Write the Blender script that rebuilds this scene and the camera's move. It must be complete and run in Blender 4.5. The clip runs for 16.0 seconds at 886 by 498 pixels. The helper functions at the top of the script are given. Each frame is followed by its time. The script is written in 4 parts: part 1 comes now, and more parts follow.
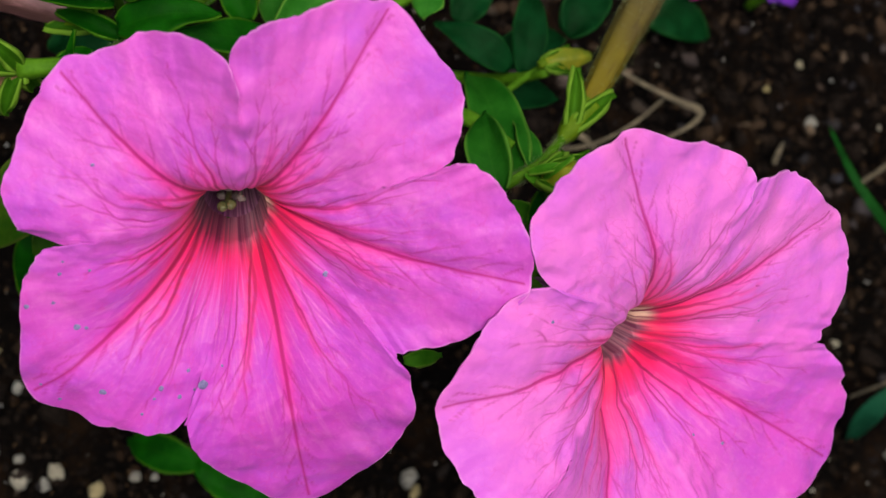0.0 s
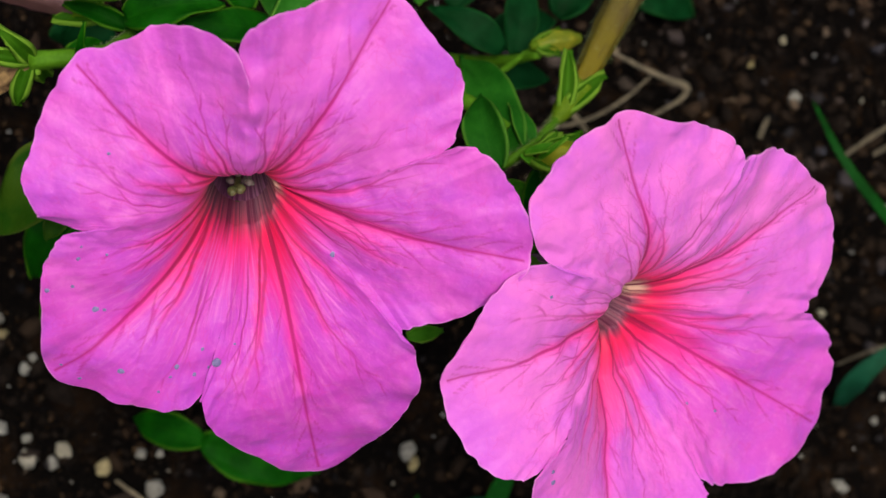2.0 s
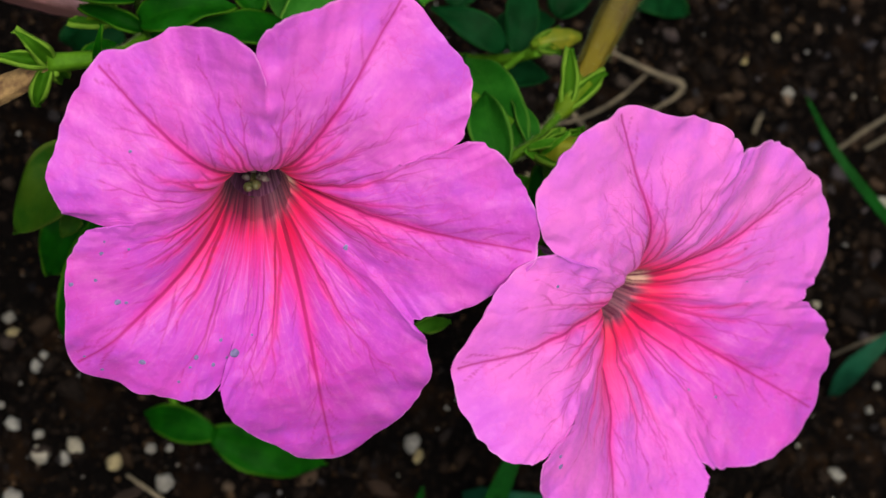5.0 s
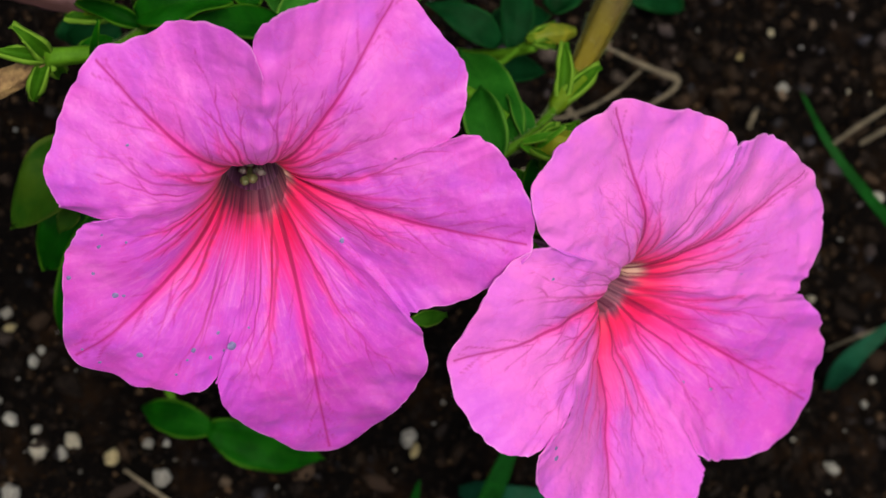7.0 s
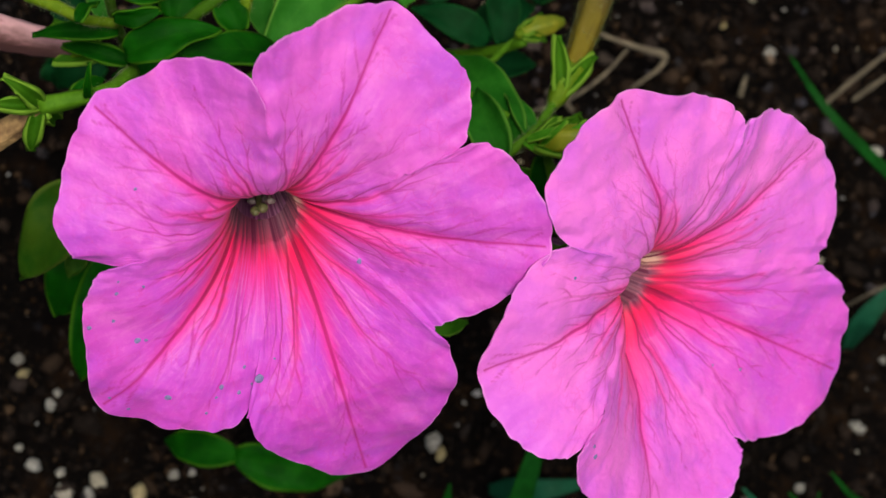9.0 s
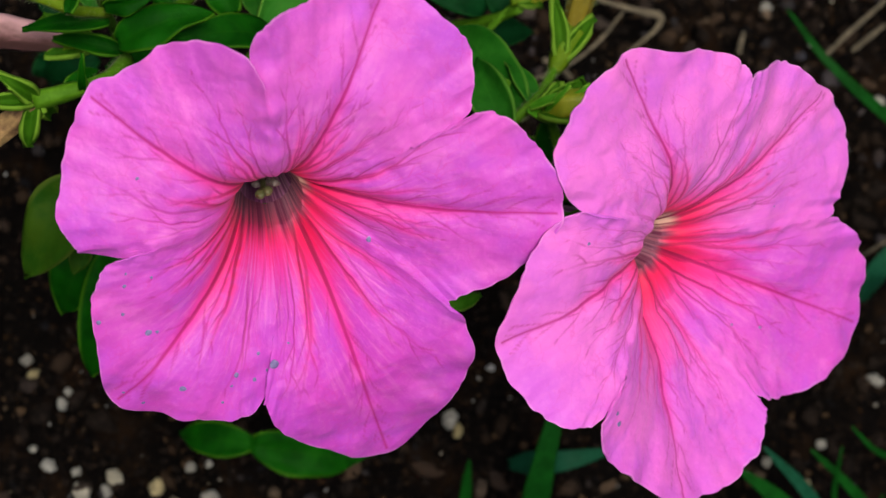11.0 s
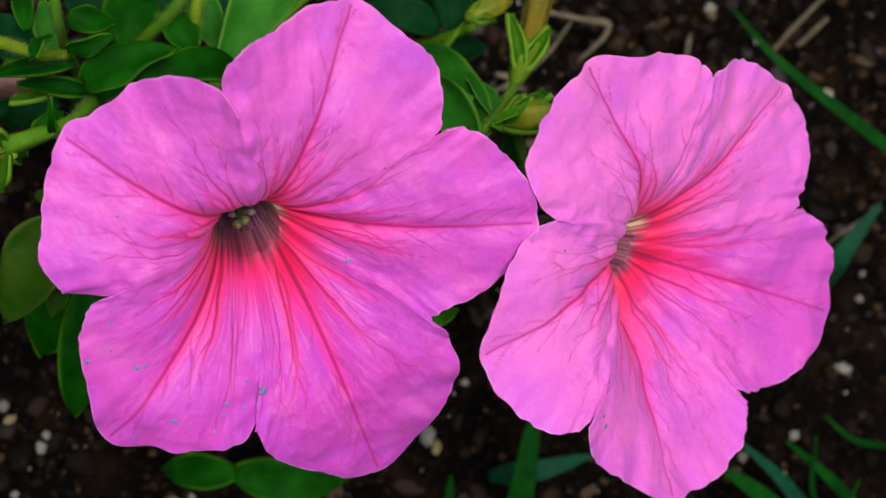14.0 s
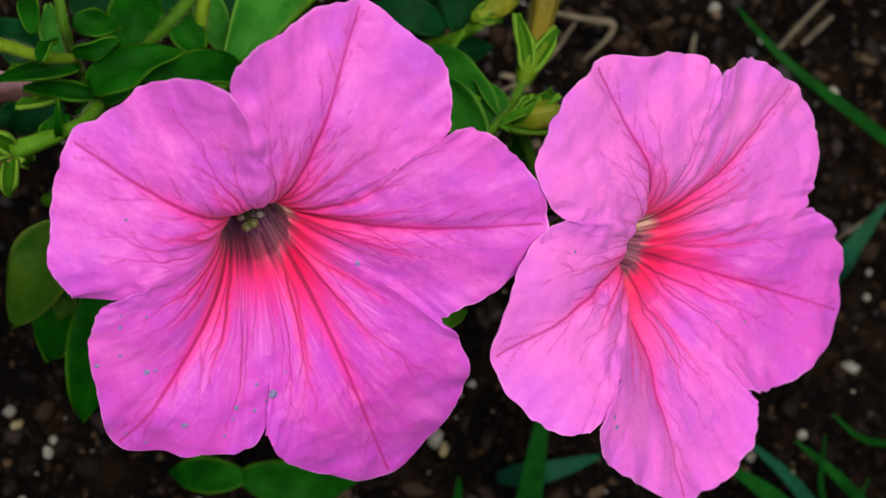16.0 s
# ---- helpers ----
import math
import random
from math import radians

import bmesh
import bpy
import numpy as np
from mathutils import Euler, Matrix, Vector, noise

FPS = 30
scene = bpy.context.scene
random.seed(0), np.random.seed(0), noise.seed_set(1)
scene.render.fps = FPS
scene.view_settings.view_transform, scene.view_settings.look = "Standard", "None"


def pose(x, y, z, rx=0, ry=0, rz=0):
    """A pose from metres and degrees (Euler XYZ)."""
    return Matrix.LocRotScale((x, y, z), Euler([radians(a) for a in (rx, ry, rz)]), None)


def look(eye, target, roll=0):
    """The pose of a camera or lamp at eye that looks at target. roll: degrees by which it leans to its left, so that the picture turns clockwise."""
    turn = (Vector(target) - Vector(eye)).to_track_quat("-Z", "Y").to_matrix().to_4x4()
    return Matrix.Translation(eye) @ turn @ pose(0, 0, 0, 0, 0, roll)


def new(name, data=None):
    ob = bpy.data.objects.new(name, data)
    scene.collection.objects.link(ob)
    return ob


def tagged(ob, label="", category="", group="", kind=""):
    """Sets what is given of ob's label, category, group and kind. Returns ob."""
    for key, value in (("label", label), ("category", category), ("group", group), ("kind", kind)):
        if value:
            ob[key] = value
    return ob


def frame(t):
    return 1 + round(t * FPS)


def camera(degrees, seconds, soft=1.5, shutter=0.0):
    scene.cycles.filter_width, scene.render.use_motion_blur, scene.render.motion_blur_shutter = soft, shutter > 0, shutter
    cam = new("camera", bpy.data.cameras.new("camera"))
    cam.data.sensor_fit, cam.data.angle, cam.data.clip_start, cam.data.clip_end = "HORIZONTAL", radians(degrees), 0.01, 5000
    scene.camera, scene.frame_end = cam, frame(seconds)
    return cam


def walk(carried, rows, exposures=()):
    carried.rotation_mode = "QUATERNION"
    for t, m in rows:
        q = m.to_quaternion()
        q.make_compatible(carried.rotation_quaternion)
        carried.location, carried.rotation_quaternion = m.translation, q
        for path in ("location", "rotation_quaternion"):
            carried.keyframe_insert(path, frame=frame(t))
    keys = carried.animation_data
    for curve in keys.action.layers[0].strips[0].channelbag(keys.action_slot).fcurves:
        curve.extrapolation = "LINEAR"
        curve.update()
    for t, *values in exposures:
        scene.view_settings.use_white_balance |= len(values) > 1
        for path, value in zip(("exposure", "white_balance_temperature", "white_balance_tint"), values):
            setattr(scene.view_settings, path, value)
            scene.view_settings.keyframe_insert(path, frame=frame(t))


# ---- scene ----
cam = camera(27.00, 16.0, soft=1.5)
# focused on the open flowers, with a small opening
cam.data.dof.use_dof, cam.data.dof.focus_distance, cam.data.dof.aperture_fstop = True, 0.285, 37.0
walk(cam, [
    (0, pose(-0.11515, -0.06900, 0.47122, 8.629, -16.845, 0.017)),
    (0.5, pose(-0.11800, -0.06971, 0.47764, 8.650, -17.084, -0.346)),
    (1, pose(-0.12096, -0.07064, 0.48306, 8.717, -17.061, -0.425)),
    (1.5, pose(-0.12024, -0.07059, 0.48396, 8.272, -17.303, -1.024)),
    (2, pose(-0.12088, -0.06990, 0.48110, 8.133, -17.176, -0.972)),
    (2.5, pose(-0.12126, -0.07003, 0.48062, 8.111, -16.968, -0.849)),
    (3, pose(-0.12379, -0.07063, 0.48389, 8.461, -17.066, -0.910)),
    (3.5, pose(-0.12601, -0.07221, 0.48769, 8.485, -17.113, -1.301)),
    (4, pose(-0.12682, -0.07250, 0.48948, 8.456, -17.268, -1.409)),
    (6.5, pose(-0.12545, -0.07288, 0.48840, 8.231, -17.393, -1.808)),
    (7, pose(-0.12668, -0.07355, 0.49044, 8.323, -17.443, -1.699)),
    (7.5, pose(-0.12643, -0.07393, 0.48915, 8.277, -17.248, -2.536)),
    (8, pose(-0.12798, -0.07399, 0.48881, 8.151, -17.061, -3.582)),
    (8.5, pose(-0.12909, -0.07188, 0.48792, 8.486, -16.980, -5.635)),
    (9, pose(-0.13008, -0.06893, 0.48685, 9.705, -16.885, -7.806)),
    (9.2, pose(-0.13013, -0.06907, 0.48506, 9.658, -16.834, -8.340)),
    (11.3, pose(-0.13032, -0.06872, 0.48112, 10.123, -16.249, -11.967)),
    (11.5, pose(-0.13134, -0.06804, 0.48083, 10.453, -16.360, -12.632)),
    (12, pose(-0.13375, -0.06849, 0.48076, 10.644, -16.440, -13.803)),
    (12.5, pose(-0.13518, -0.06921, 0.48048, 10.858, -16.556, -14.535)),
    (13, pose(-0.13410, -0.06871, 0.48174, 11.267, -16.793, -15.075)),
    (13.5, pose(-0.13462, -0.06875, 0.48364, 11.703, -16.946, -15.552)),
    (14, pose(-0.13571, -0.06882, 0.48361, 11.851, -17.139, -15.467)),
    (14.5, pose(-0.13531, -0.06851, 0.48234, 11.847, -17.078, -15.650)),
    (15, pose(-0.13542, -0.06768, 0.48092, 11.872, -16.916, -15.557)),
    (15.5, pose(-0.13638, -0.06732, 0.48213, 12.079, -17.022, -15.745)),
    (16, pose(-0.13652, -0.06833, 0.48221, 12.014, -17.010, -15.878)),
], exposures=[(0.0, -0.05), (16.0, -0.05)])

# ---- light: hazy high sun and a wide sky ----
SUN_TO = Vector((-0.12, -0.08, 0.97)).normalized()
world = bpy.data.worlds.new("sky")
scene.world = world
world.use_nodes = True
wt = world.node_tree
sky = wt.nodes.new("ShaderNodeTexSky")
sky.sky_type, sky.sun_disc = "NISHITA", False
sky.sun_elevation = math.asin(SUN_TO.z)
sky.sun_rotation = math.atan2(SUN_TO.x, SUN_TO.y)
sky.air_density, sky.dust_density = 0.7, 6.0
wt.links.new(sky.outputs[0], wt.nodes["Background"].inputs[0])
wt.nodes["Background"].inputs[1].default_value = 0.12
sun = new("sun", bpy.data.lights.new("sun", "SUN"))
sun.data.energy, sun.data.angle, sun.data.color = 2.3, radians(22), (1.0, 0.95, 0.88)
sun.matrix_world = look(SUN_TO * 5, (0, 0, 0))

# ---- materials ----


class Nodes:
    """Small arithmetic on shader nodes."""

    def __init__(self, name):
        self.mat = bpy.data.materials.new(name)
        self.mat.use_nodes = True
        self.t = self.mat.node_tree
        self.bsdf = self.t.nodes["Principled BSDF"]

    def put(self, kind, **sockets):
        n = self.t.nodes.new(kind)
        for k, v in sockets.items():
            self.feed(n.inputs[k.replace("_", " ")], v)
        return n

    def feed(self, socket, v):
        if hasattr(v, "is_output"):
            self.t.links.new(v, socket)
        else:
            socket.default_value = v

    def m(self, op, a, b=0.0, c=0.0, clamp=False):
        n = self.t.nodes.new("ShaderNodeMath")
        n.operation, n.use_clamp = op, clamp
        for s, v in zip(n.inputs, (a, b, c)):
            self.feed(s, v)
        return n.outputs[0]

    def ramp(self, x, lo, hi, a=0.0, b=1.0):
        n = self.t.nodes.new("ShaderNodeMapRange")
        n.interpolation_type = "SMOOTHSTEP"
        for s, v in zip(n.inputs, (x, lo, hi, a, b)):
            self.feed(s, v)
        return n.outputs[0]

    def mix(self, f, a, b, mode="MIX"):
        n = self.t.nodes.new("ShaderNodeMix")
        n.data_type, n.blend_type = "RGBA", mode
        for i, v in ((0, f), (6, a), (7, b)):
            self.feed(n.inputs[i], (*v, 1.0) if isinstance(v, tuple) and len(v) == 3 else v)
        return n.outputs[2]

    def noise(self, vec, scale, detail=3.0, rough=0.55, out=0):
        n = self.t.nodes.new("ShaderNodeTexNoise")
        if vec is not None:
            self.feed(n.inputs["Vector"], vec)
        n.inputs["Scale"].default_value, n.inputs["Detail"].default_value = scale, detail
        n.inputs["Roughness"].default_value = rough
        return n.outputs[out]

    def cells(self, vec, scale, feature="F1", rand=1.0):
        n = self.t.nodes.new("ShaderNodeTexVoronoi")
        n.feature = feature
        if vec is not None:
            self.feed(n.inputs["Vector"], vec)
        n.inputs["Scale"].default_value, n.inputs["Randomness"].default_value = scale, rand
        return n.outputs[0]

    def vec(self, x, y, z=0.0):
        n = self.t.nodes.new("ShaderNodeCombineXYZ")
        for s, v in zip(n.inputs, (x, y, z)):
            self.feed(s, v)
        return n.outputs[0]

    def uv(self, name):
        n = self.t.nodes.new("ShaderNodeUVMap")
        n.uv_map = name
        s = self.t.nodes.new("ShaderNodeSeparateXYZ")
        self.t.links.new(n.outputs[0], s.inputs[0])
        return s.outputs[0], s.outputs[1]

    def obj(self):
        return self.t.nodes.new("ShaderNodeTexCoord").outputs["Object"]

    def done(self, color, rough=0.5, height=None, strength=0.3, dist=0.001, spec=0.5, through_light=0.0, sheen=0.0):
        self.feed(self.bsdf.inputs["Base Color"], (*color, 1.0) if isinstance(color, tuple) and len(color) == 3 else color)
        self.feed(self.bsdf.inputs["Roughness"], rough)
        self.bsdf.inputs["Specular IOR Level"].default_value = spec
        self.bsdf.inputs["Sheen Weight"].default_value = sheen
        normal = None
        if height is not None:
            b = self.t.nodes.new("ShaderNodeBump")
            b.inputs["Strength"].default_value, b.inputs["Distance"].default_value = strength, dist
            self.feed(b.inputs["Height"], height)
            normal = b.outputs[0]
            self.t.links.new(normal, self.bsdf.inputs["Normal"])
        if through_light:
            tr = self.t.nodes.new("ShaderNodeBsdfTranslucent")
            self.feed(tr.inputs[0], (*color, 1.0) if isinstance(color, tuple) and len(color) == 3 else color)
            mx = self.t.nodes.new("ShaderNodeMixShader")
            mx.inputs[0].default_value = through_light
            self.t.links.new(self.bsdf.outputs[0], mx.inputs[1])
            self.t.links.new(tr.outputs[0], mx.inputs[2])
            self.t.links.new(mx.outputs[0], self.t.nodes["Material Output"].inputs[0])
        return self.mat


def petal_material():
    """Pink petunia petal: a red star in the throat, branching crimson veins, pale streaks and violet clouds.
    lobe = (place across the lobe -1..1, distance from the axis in cm); polar = (angle in radians, share of the way to the edge);
    tone = (depth of the pink, reach of the red); vein = (veins, red wash along the main veins)."""
    k = Nodes("petal_pink")
    u, r = k.uv("lobe")
    ang, s = k.uv("polar")
    depth_of_pink, redness = k.uv("tone")
    vein, wash = k.uv("vein")
    au = k.m("ABSOLUTE", u)
    flat = k.vec(k.m("MULTIPLY", ang, 2.2), k.m("MULTIPLY", r, 0.55))
    place = k.obj()
    jit = k.m("SUBTRACT", k.noise(place, 420.0, 2), 0.5)
    # a fine net between the veins, drawn out along the lobe
    netv = k.vec(k.m("ADD", k.m("MULTIPLY", ang, 5.6), k.m("MULTIPLY", jit, 0.6)), k.m("ADD", k.m("MULTIPLY", r, 1.3), k.m("MULTIPLY", jit, 0.4)))
    net = k.cells(netv, 3.1, "DISTANCE_TO_EDGE", 1.0)
    patch = k.ramp(k.noise(flat, 3.0, 2), 0.42, 0.62)
    net_line = k.m("MULTIPLY", k.ramp(net, 0.0, 0.055, 1.0, 0.0), patch)
    fibre = k.noise(k.vec(k.m("MULTIPLY", ang, 17.0), k.m("MULTIPLY", r, 0.9)), 1.6, 3, 0.6)
    coarse = k.noise(k.vec(k.m("MULTIPLY", ang, 8.0), k.m("MULTIPLY", r, 0.4)), 1.3, 2)
    big = k.noise(flat, 1.1, 3, 0.5)
    cloud = k.noise(place, 95.0, 4, 0.6)
    pink = k.mix(depth_of_pink, (0.92, 0.212, 0.70), (0.61, 0.056, 0.50))
    pink = k.mix(k.ramp(big, 0.34, 0.62, 0.36, 0.0), pink, (0.46, 0.062, 0.60))
    pink = k.mix(k.ramp(cloud, 0.50, 0.70, 0.0, 0.20), pink, (0.95, 0.26, 0.66))
    pink = k.mix(k.ramp(cloud, 0.32, 0.47, 0.24, 0.0), pink, (0.42, 0.075, 0.66))
    rim = k.m("MULTIPLY", k.ramp(s, 0.66, 1.0), k.ramp(k.noise(flat, 1.7, 2), 0.46, 0.60, 0.0, 0.28))
    pink = k.mix(rim, pink, (0.56, 0.11, 0.78))
    pale = k.mix(k.m("MULTIPLY", k.ramp(fibre, 0.46, 0.72), k.ramp(s, 0.22, 0.9, 0.34, 0.08)), pink, (0.94, 0.30, 0.66))
    fleck = k.noise(place, 1150.0, 4, 0.65)
    pale = k.mix(k.ramp(fleck, 0.50, 0.72, 0.0, 0.12), pale, (0.95, 0.30, 0.72))
    pale = k.mix(k.ramp(fleck, 0.30, 0.47, 0.10, 0.0), pale, (0.50, 0.06, 0.46))
    col = k.mix(k.m("MULTIPLY", net_line, k.ramp(s, 0.35, 1.0, 0.34, 0.18)), pale, (0.66, 0.03, 0.30))
    # the red of the throat, running out along the main veins
    reach = k.m("MULTIPLY", redness, k.ramp(au, 0.0, 0.55, 1.0, 0.68))
    edge = k.m("ADD", r, k.m("MULTIPLY", k.m("SUBTRACT", fibre, 0.5), 0.55))
    star = k.ramp(edge, k.m("MULTIPLY", reach, 0.50), k.m("MULTIPLY", reach, 1.35), 1.0, 0.0)
    red = k.m("MAXIMUM", k.m("MULTIPLY", star, 0.93), k.m("MULTIPLY", wash, 0.93))
    col = k.mix(red, col, k.mix(k.ramp(r, 0.6, 1.7), (0.86, 0.006, 0.075), (0.93, 0.022, 0.20)))
    col = k.mix(k.m("MULTIPLY", vein, k.ramp(s, 0.15, 0.9, 0.90, 0.82)), col, k.mix(k.ramp(r, 0.7, 2.0), (0.25, 0.001, 0.045), (0.43, 0.006, 0.15)))
    # the mouth of the tube: mauve-grey, painted shade along one side, cream along the other
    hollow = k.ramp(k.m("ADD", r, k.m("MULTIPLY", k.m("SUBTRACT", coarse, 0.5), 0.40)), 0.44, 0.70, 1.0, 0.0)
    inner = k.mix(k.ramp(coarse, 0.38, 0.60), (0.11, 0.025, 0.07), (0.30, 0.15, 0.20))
    # shade on the throat's left wall, mixed into the colour by angle
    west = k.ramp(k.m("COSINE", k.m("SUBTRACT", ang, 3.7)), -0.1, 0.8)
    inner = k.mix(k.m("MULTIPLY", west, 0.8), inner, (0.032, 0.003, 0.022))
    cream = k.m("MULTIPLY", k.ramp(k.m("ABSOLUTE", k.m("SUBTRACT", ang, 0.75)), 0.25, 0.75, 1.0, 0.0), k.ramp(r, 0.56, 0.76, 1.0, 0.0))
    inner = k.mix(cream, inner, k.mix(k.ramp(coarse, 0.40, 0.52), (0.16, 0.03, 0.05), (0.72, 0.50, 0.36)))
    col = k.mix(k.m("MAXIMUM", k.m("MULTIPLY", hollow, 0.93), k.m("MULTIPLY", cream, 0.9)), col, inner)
    col = k.mix(k.ramp(s, 0.988, 0.999, 0.0, k.ramp(coarse, 0.4, 0.6, 0.05, 0.35)), col, (0.95, 0.46, 0.80))
    crinkle = k.noise(k.vec(k.m("MULTIPLY", ang, 6.0), k.m("MULTIPLY", r, 2.2)), 2.4, 5, 0.62)
    hgt = k.m("ADD", k.m("ADD", crinkle, k.m("MULTIPLY", net, 0.9)), k.m("MULTIPLY", fleck, 0.5))
    return k.done(col, k.m("ADD", k.ramp(crinkle, 0.3, 0.7, 0.42, 0.58), k.m("MULTIPLY", vein, 0.25)), hgt, 0.24, 0.0005, spec=0.30, through_light=0.10, sheen=0.05)


def leaf_material(name, dark, light, rim, gloss=0.6):
    k = Nodes(name)
    a, s = k.uv("blade")
    aa = k.m("ABSOLUTE", a)
    big = k.noise(k.obj(), 160.0, 3)
    col = k.mix(k.ramp(big, 0.3, 0.7), dark, light)
    # side veins run slanting from the midrib
    wave = k.m("SINE", k.m("MULTIPLY", k.m("SUBTRACT", s, k.m("MULTIPLY", aa, 0.16)), 44.0))
    vein = k.m("MAXIMUM", k.m("MULTIPLY", k.ramp(wave, 0.9, 1.0), 0.07), k.ramp(aa, 0.01, 0.06, 0.12, 0.0))
    col = k.mix(k.m("MULTIPLY", vein, 0.55), col, rim)
    col = k.mix(k.m("MULTIPLY", k.ramp(aa, 0.84, 1.0), 0.9), col, rim)
    fine = k.noise(k.obj(), 1500.0, 2)
    col = k.mix(k.m("MULTIPLY", fine, 0.12), col, light)
    hgt = k.m("SUBTRACT", k.m("ADD", fine, k.m("MULTIPLY", big, 0.6)), vein)
    return k.done(col, gloss, hgt, 0.35, 0.0004, spec=0.05, through_light=0.15)


def plain_material(name, a, b, scale=300.0, rough=0.6, bump=0.4, dist=0.0004, spec=0.3, stretch=None, through_light=0.0):
    k = Nodes(name)
    v = k.obj()
    if stretch:
        m = k.t.nodes.new("ShaderNodeMapping")
        m.inputs["Scale"].default_value = stretch
        k.feed(m.inputs[0], v)
        v = m.outputs[0]
    n1, n2 = k.noise(v, scale, 4, 0.6), k.noise(v, scale * 0.17, 2)
    col = k.mix(k.ramp(k.m("ADD", k.m("MULTIPLY", n1, 0.6), k.m("MULTIPLY", n2, 0.4)), 0.32, 0.68), a, b)
    return k.done(col, rough, n1, bump, dist, spec=spec, through_light=through_light)


def random_material(name, stops, scale=400.0, rough=0.85, bump=0.8, island=False, spec=0.2):
    """Colour that changes from piece to piece."""
    k = Nodes(name)
    if island:
        rnd = k.t.nodes.new("ShaderNodeNewGeometry").outputs["Random Per Island"]
    else:
        rnd = k.t.nodes.new("ShaderNodeObjectInfo").outputs["Random"]
    cr = k.t.nodes.new("ShaderNodeValToRGB")
    while len(cr.color_ramp.elements) < len(stops):
        cr.color_ramp.elements.new(0.5)
    for e, (p, c) in zip(cr.color_ramp.elements, stops):
        e.position, e.color = p, (*c, 1.0)
    k.feed(cr.inputs[0], rnd)
    n = k.noise(k.obj(), scale, 4, 0.65)
    col = k.mix(k.ramp(n, 0.35, 0.7, 0.55, 0.0), cr.outputs[0], (0.02, 0.014, 0.01))
    return k.done(col, rough, n, bump, 0.0008, spec=spec)


def faded_material():
    """Withering corolla: yellow near the calyx, brown and mauve further out, with long dark lines."""
    k = Nodes("faded_corolla")
    v = k.obj()
    n = k.t.nodes.new("ShaderNodeVectorMath")
    n.operation = "LENGTH"
    k.feed(n.inputs[0], v)
    m = k.t.nodes.new("ShaderNodeMapping")
    m.vector_type = "TEXTURE"
    m.inputs["Rotation"].default_value = (0, 0, radians(58))
    m.inputs["Scale"].default_value = (0.016, 0.0013, 0.0013)
    k.feed(m.inputs[0], v)
    grain, blot = k.noise(m.outputs[0], 1.0, 3), k.noise(v, 240.0, 4, 0.6)
    along = k.m("ADD", n.outputs["Value"], k.m("MULTIPLY", k.m("SUBTRACT", blot, 0.5), 0.012))
    col = k.mix(k.ramp(along, 0.008, 0.034), (0.16, 0.125, 0.004), (0.095, 0.074, 0.022))
    col = k.mix(k.ramp(grain, 0.52, 0.72, 0.0, 0.55), col, (0.06, 0.036, 0.012))
    col = k.mix(k.ramp(blot, 0.60, 0.80, 0.0, 0.4), col, (0.30, 0.24, 0.10))
    return k.done(col, 0.65, k.m("ADD", grain, blot), 0.6, 0.0006, spec=0.2, through_light=0.12)


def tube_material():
    """Corolla tube, cream and pink along its upper side, browned and with shade painted in along the other."""
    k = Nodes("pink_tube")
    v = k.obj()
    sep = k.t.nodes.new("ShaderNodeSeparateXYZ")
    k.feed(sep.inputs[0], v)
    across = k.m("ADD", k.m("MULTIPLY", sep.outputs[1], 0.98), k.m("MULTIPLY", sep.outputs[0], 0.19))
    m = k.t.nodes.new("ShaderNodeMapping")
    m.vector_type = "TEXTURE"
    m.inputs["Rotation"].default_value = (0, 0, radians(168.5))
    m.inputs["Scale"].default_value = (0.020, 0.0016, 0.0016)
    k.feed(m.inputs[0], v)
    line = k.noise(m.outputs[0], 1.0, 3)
    # upper side light, lower side brown: its shade is part of this colour
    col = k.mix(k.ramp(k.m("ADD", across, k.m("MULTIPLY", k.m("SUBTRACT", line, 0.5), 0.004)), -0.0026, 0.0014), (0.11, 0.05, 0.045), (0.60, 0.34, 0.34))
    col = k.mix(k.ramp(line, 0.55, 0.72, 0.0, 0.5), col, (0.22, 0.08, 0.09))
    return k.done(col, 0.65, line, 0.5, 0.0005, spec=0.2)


def soil_material():
    k = Nodes("potting_soil")
    v = k.obj()
    grain, clump, hue = k.noise(v, 900.0, 5, 0.7), k.noise(v, 120.0, 4, 0.6), k.noise(v, 60.0, 3)
    col = k.mix(k.ramp(grain, 0.3, 0.75), (0.0009, 0.0007, 0.0006), (0.0055, 0.004, 0.0031))
    col = k.mix(k.m("MULTIPLY", k.ramp(hue, 0.50, 0.72), 0.5), col, (0.024, 0.012, 0.005))
    mottle = k.noise(v, 260.0, 3, 0.6)
    col = k.mix(k.ramp(mottle, 0.60, 0.72, 0.0, 0.7), col, (0.040, 0.021, 0.009))
    col = k.mix(k.ramp(k.noise(v, 190.0, 3, 0.6), 0.64, 0.74, 0.0, 0.5), col, (0.020, 0.021, 0.024))
    hgt = k.m("ADD", k.m("MULTIPLY", grain, 0.5), clump)
    return k.done(col, 0.95, hgt, 1.0, 0.003, spec=0.04)


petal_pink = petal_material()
leaf_green = leaf_material("leaf_green", (0.0016, 0.040, 0.0005), (0.0045, 0.078, 0.001), (0.050, 0.155, 0.006))
leaf_pale = leaf_material("leaf_pale", (0.014, 0.118, 0.007), (0.036, 0.185, 0.017), (0.11, 0.27, 0.03))
leaf_mid = leaf_material("leaf_mid_green", (0.006, 0.075, 0.003), (0.018, 0.125, 0.008), (0.08, 0.22, 0.02))
leaf_young = leaf_material("leaf_young", (0.026, 0.150, 0.003), (0.075, 0.270, 0.012), (0.18, 0.36, 0.03))
sepal_green = leaf_material("sepal_green", (0.020, 0.095, 0.002), (0.050, 0.155, 0.006), (0.16, 0.31, 0.025))
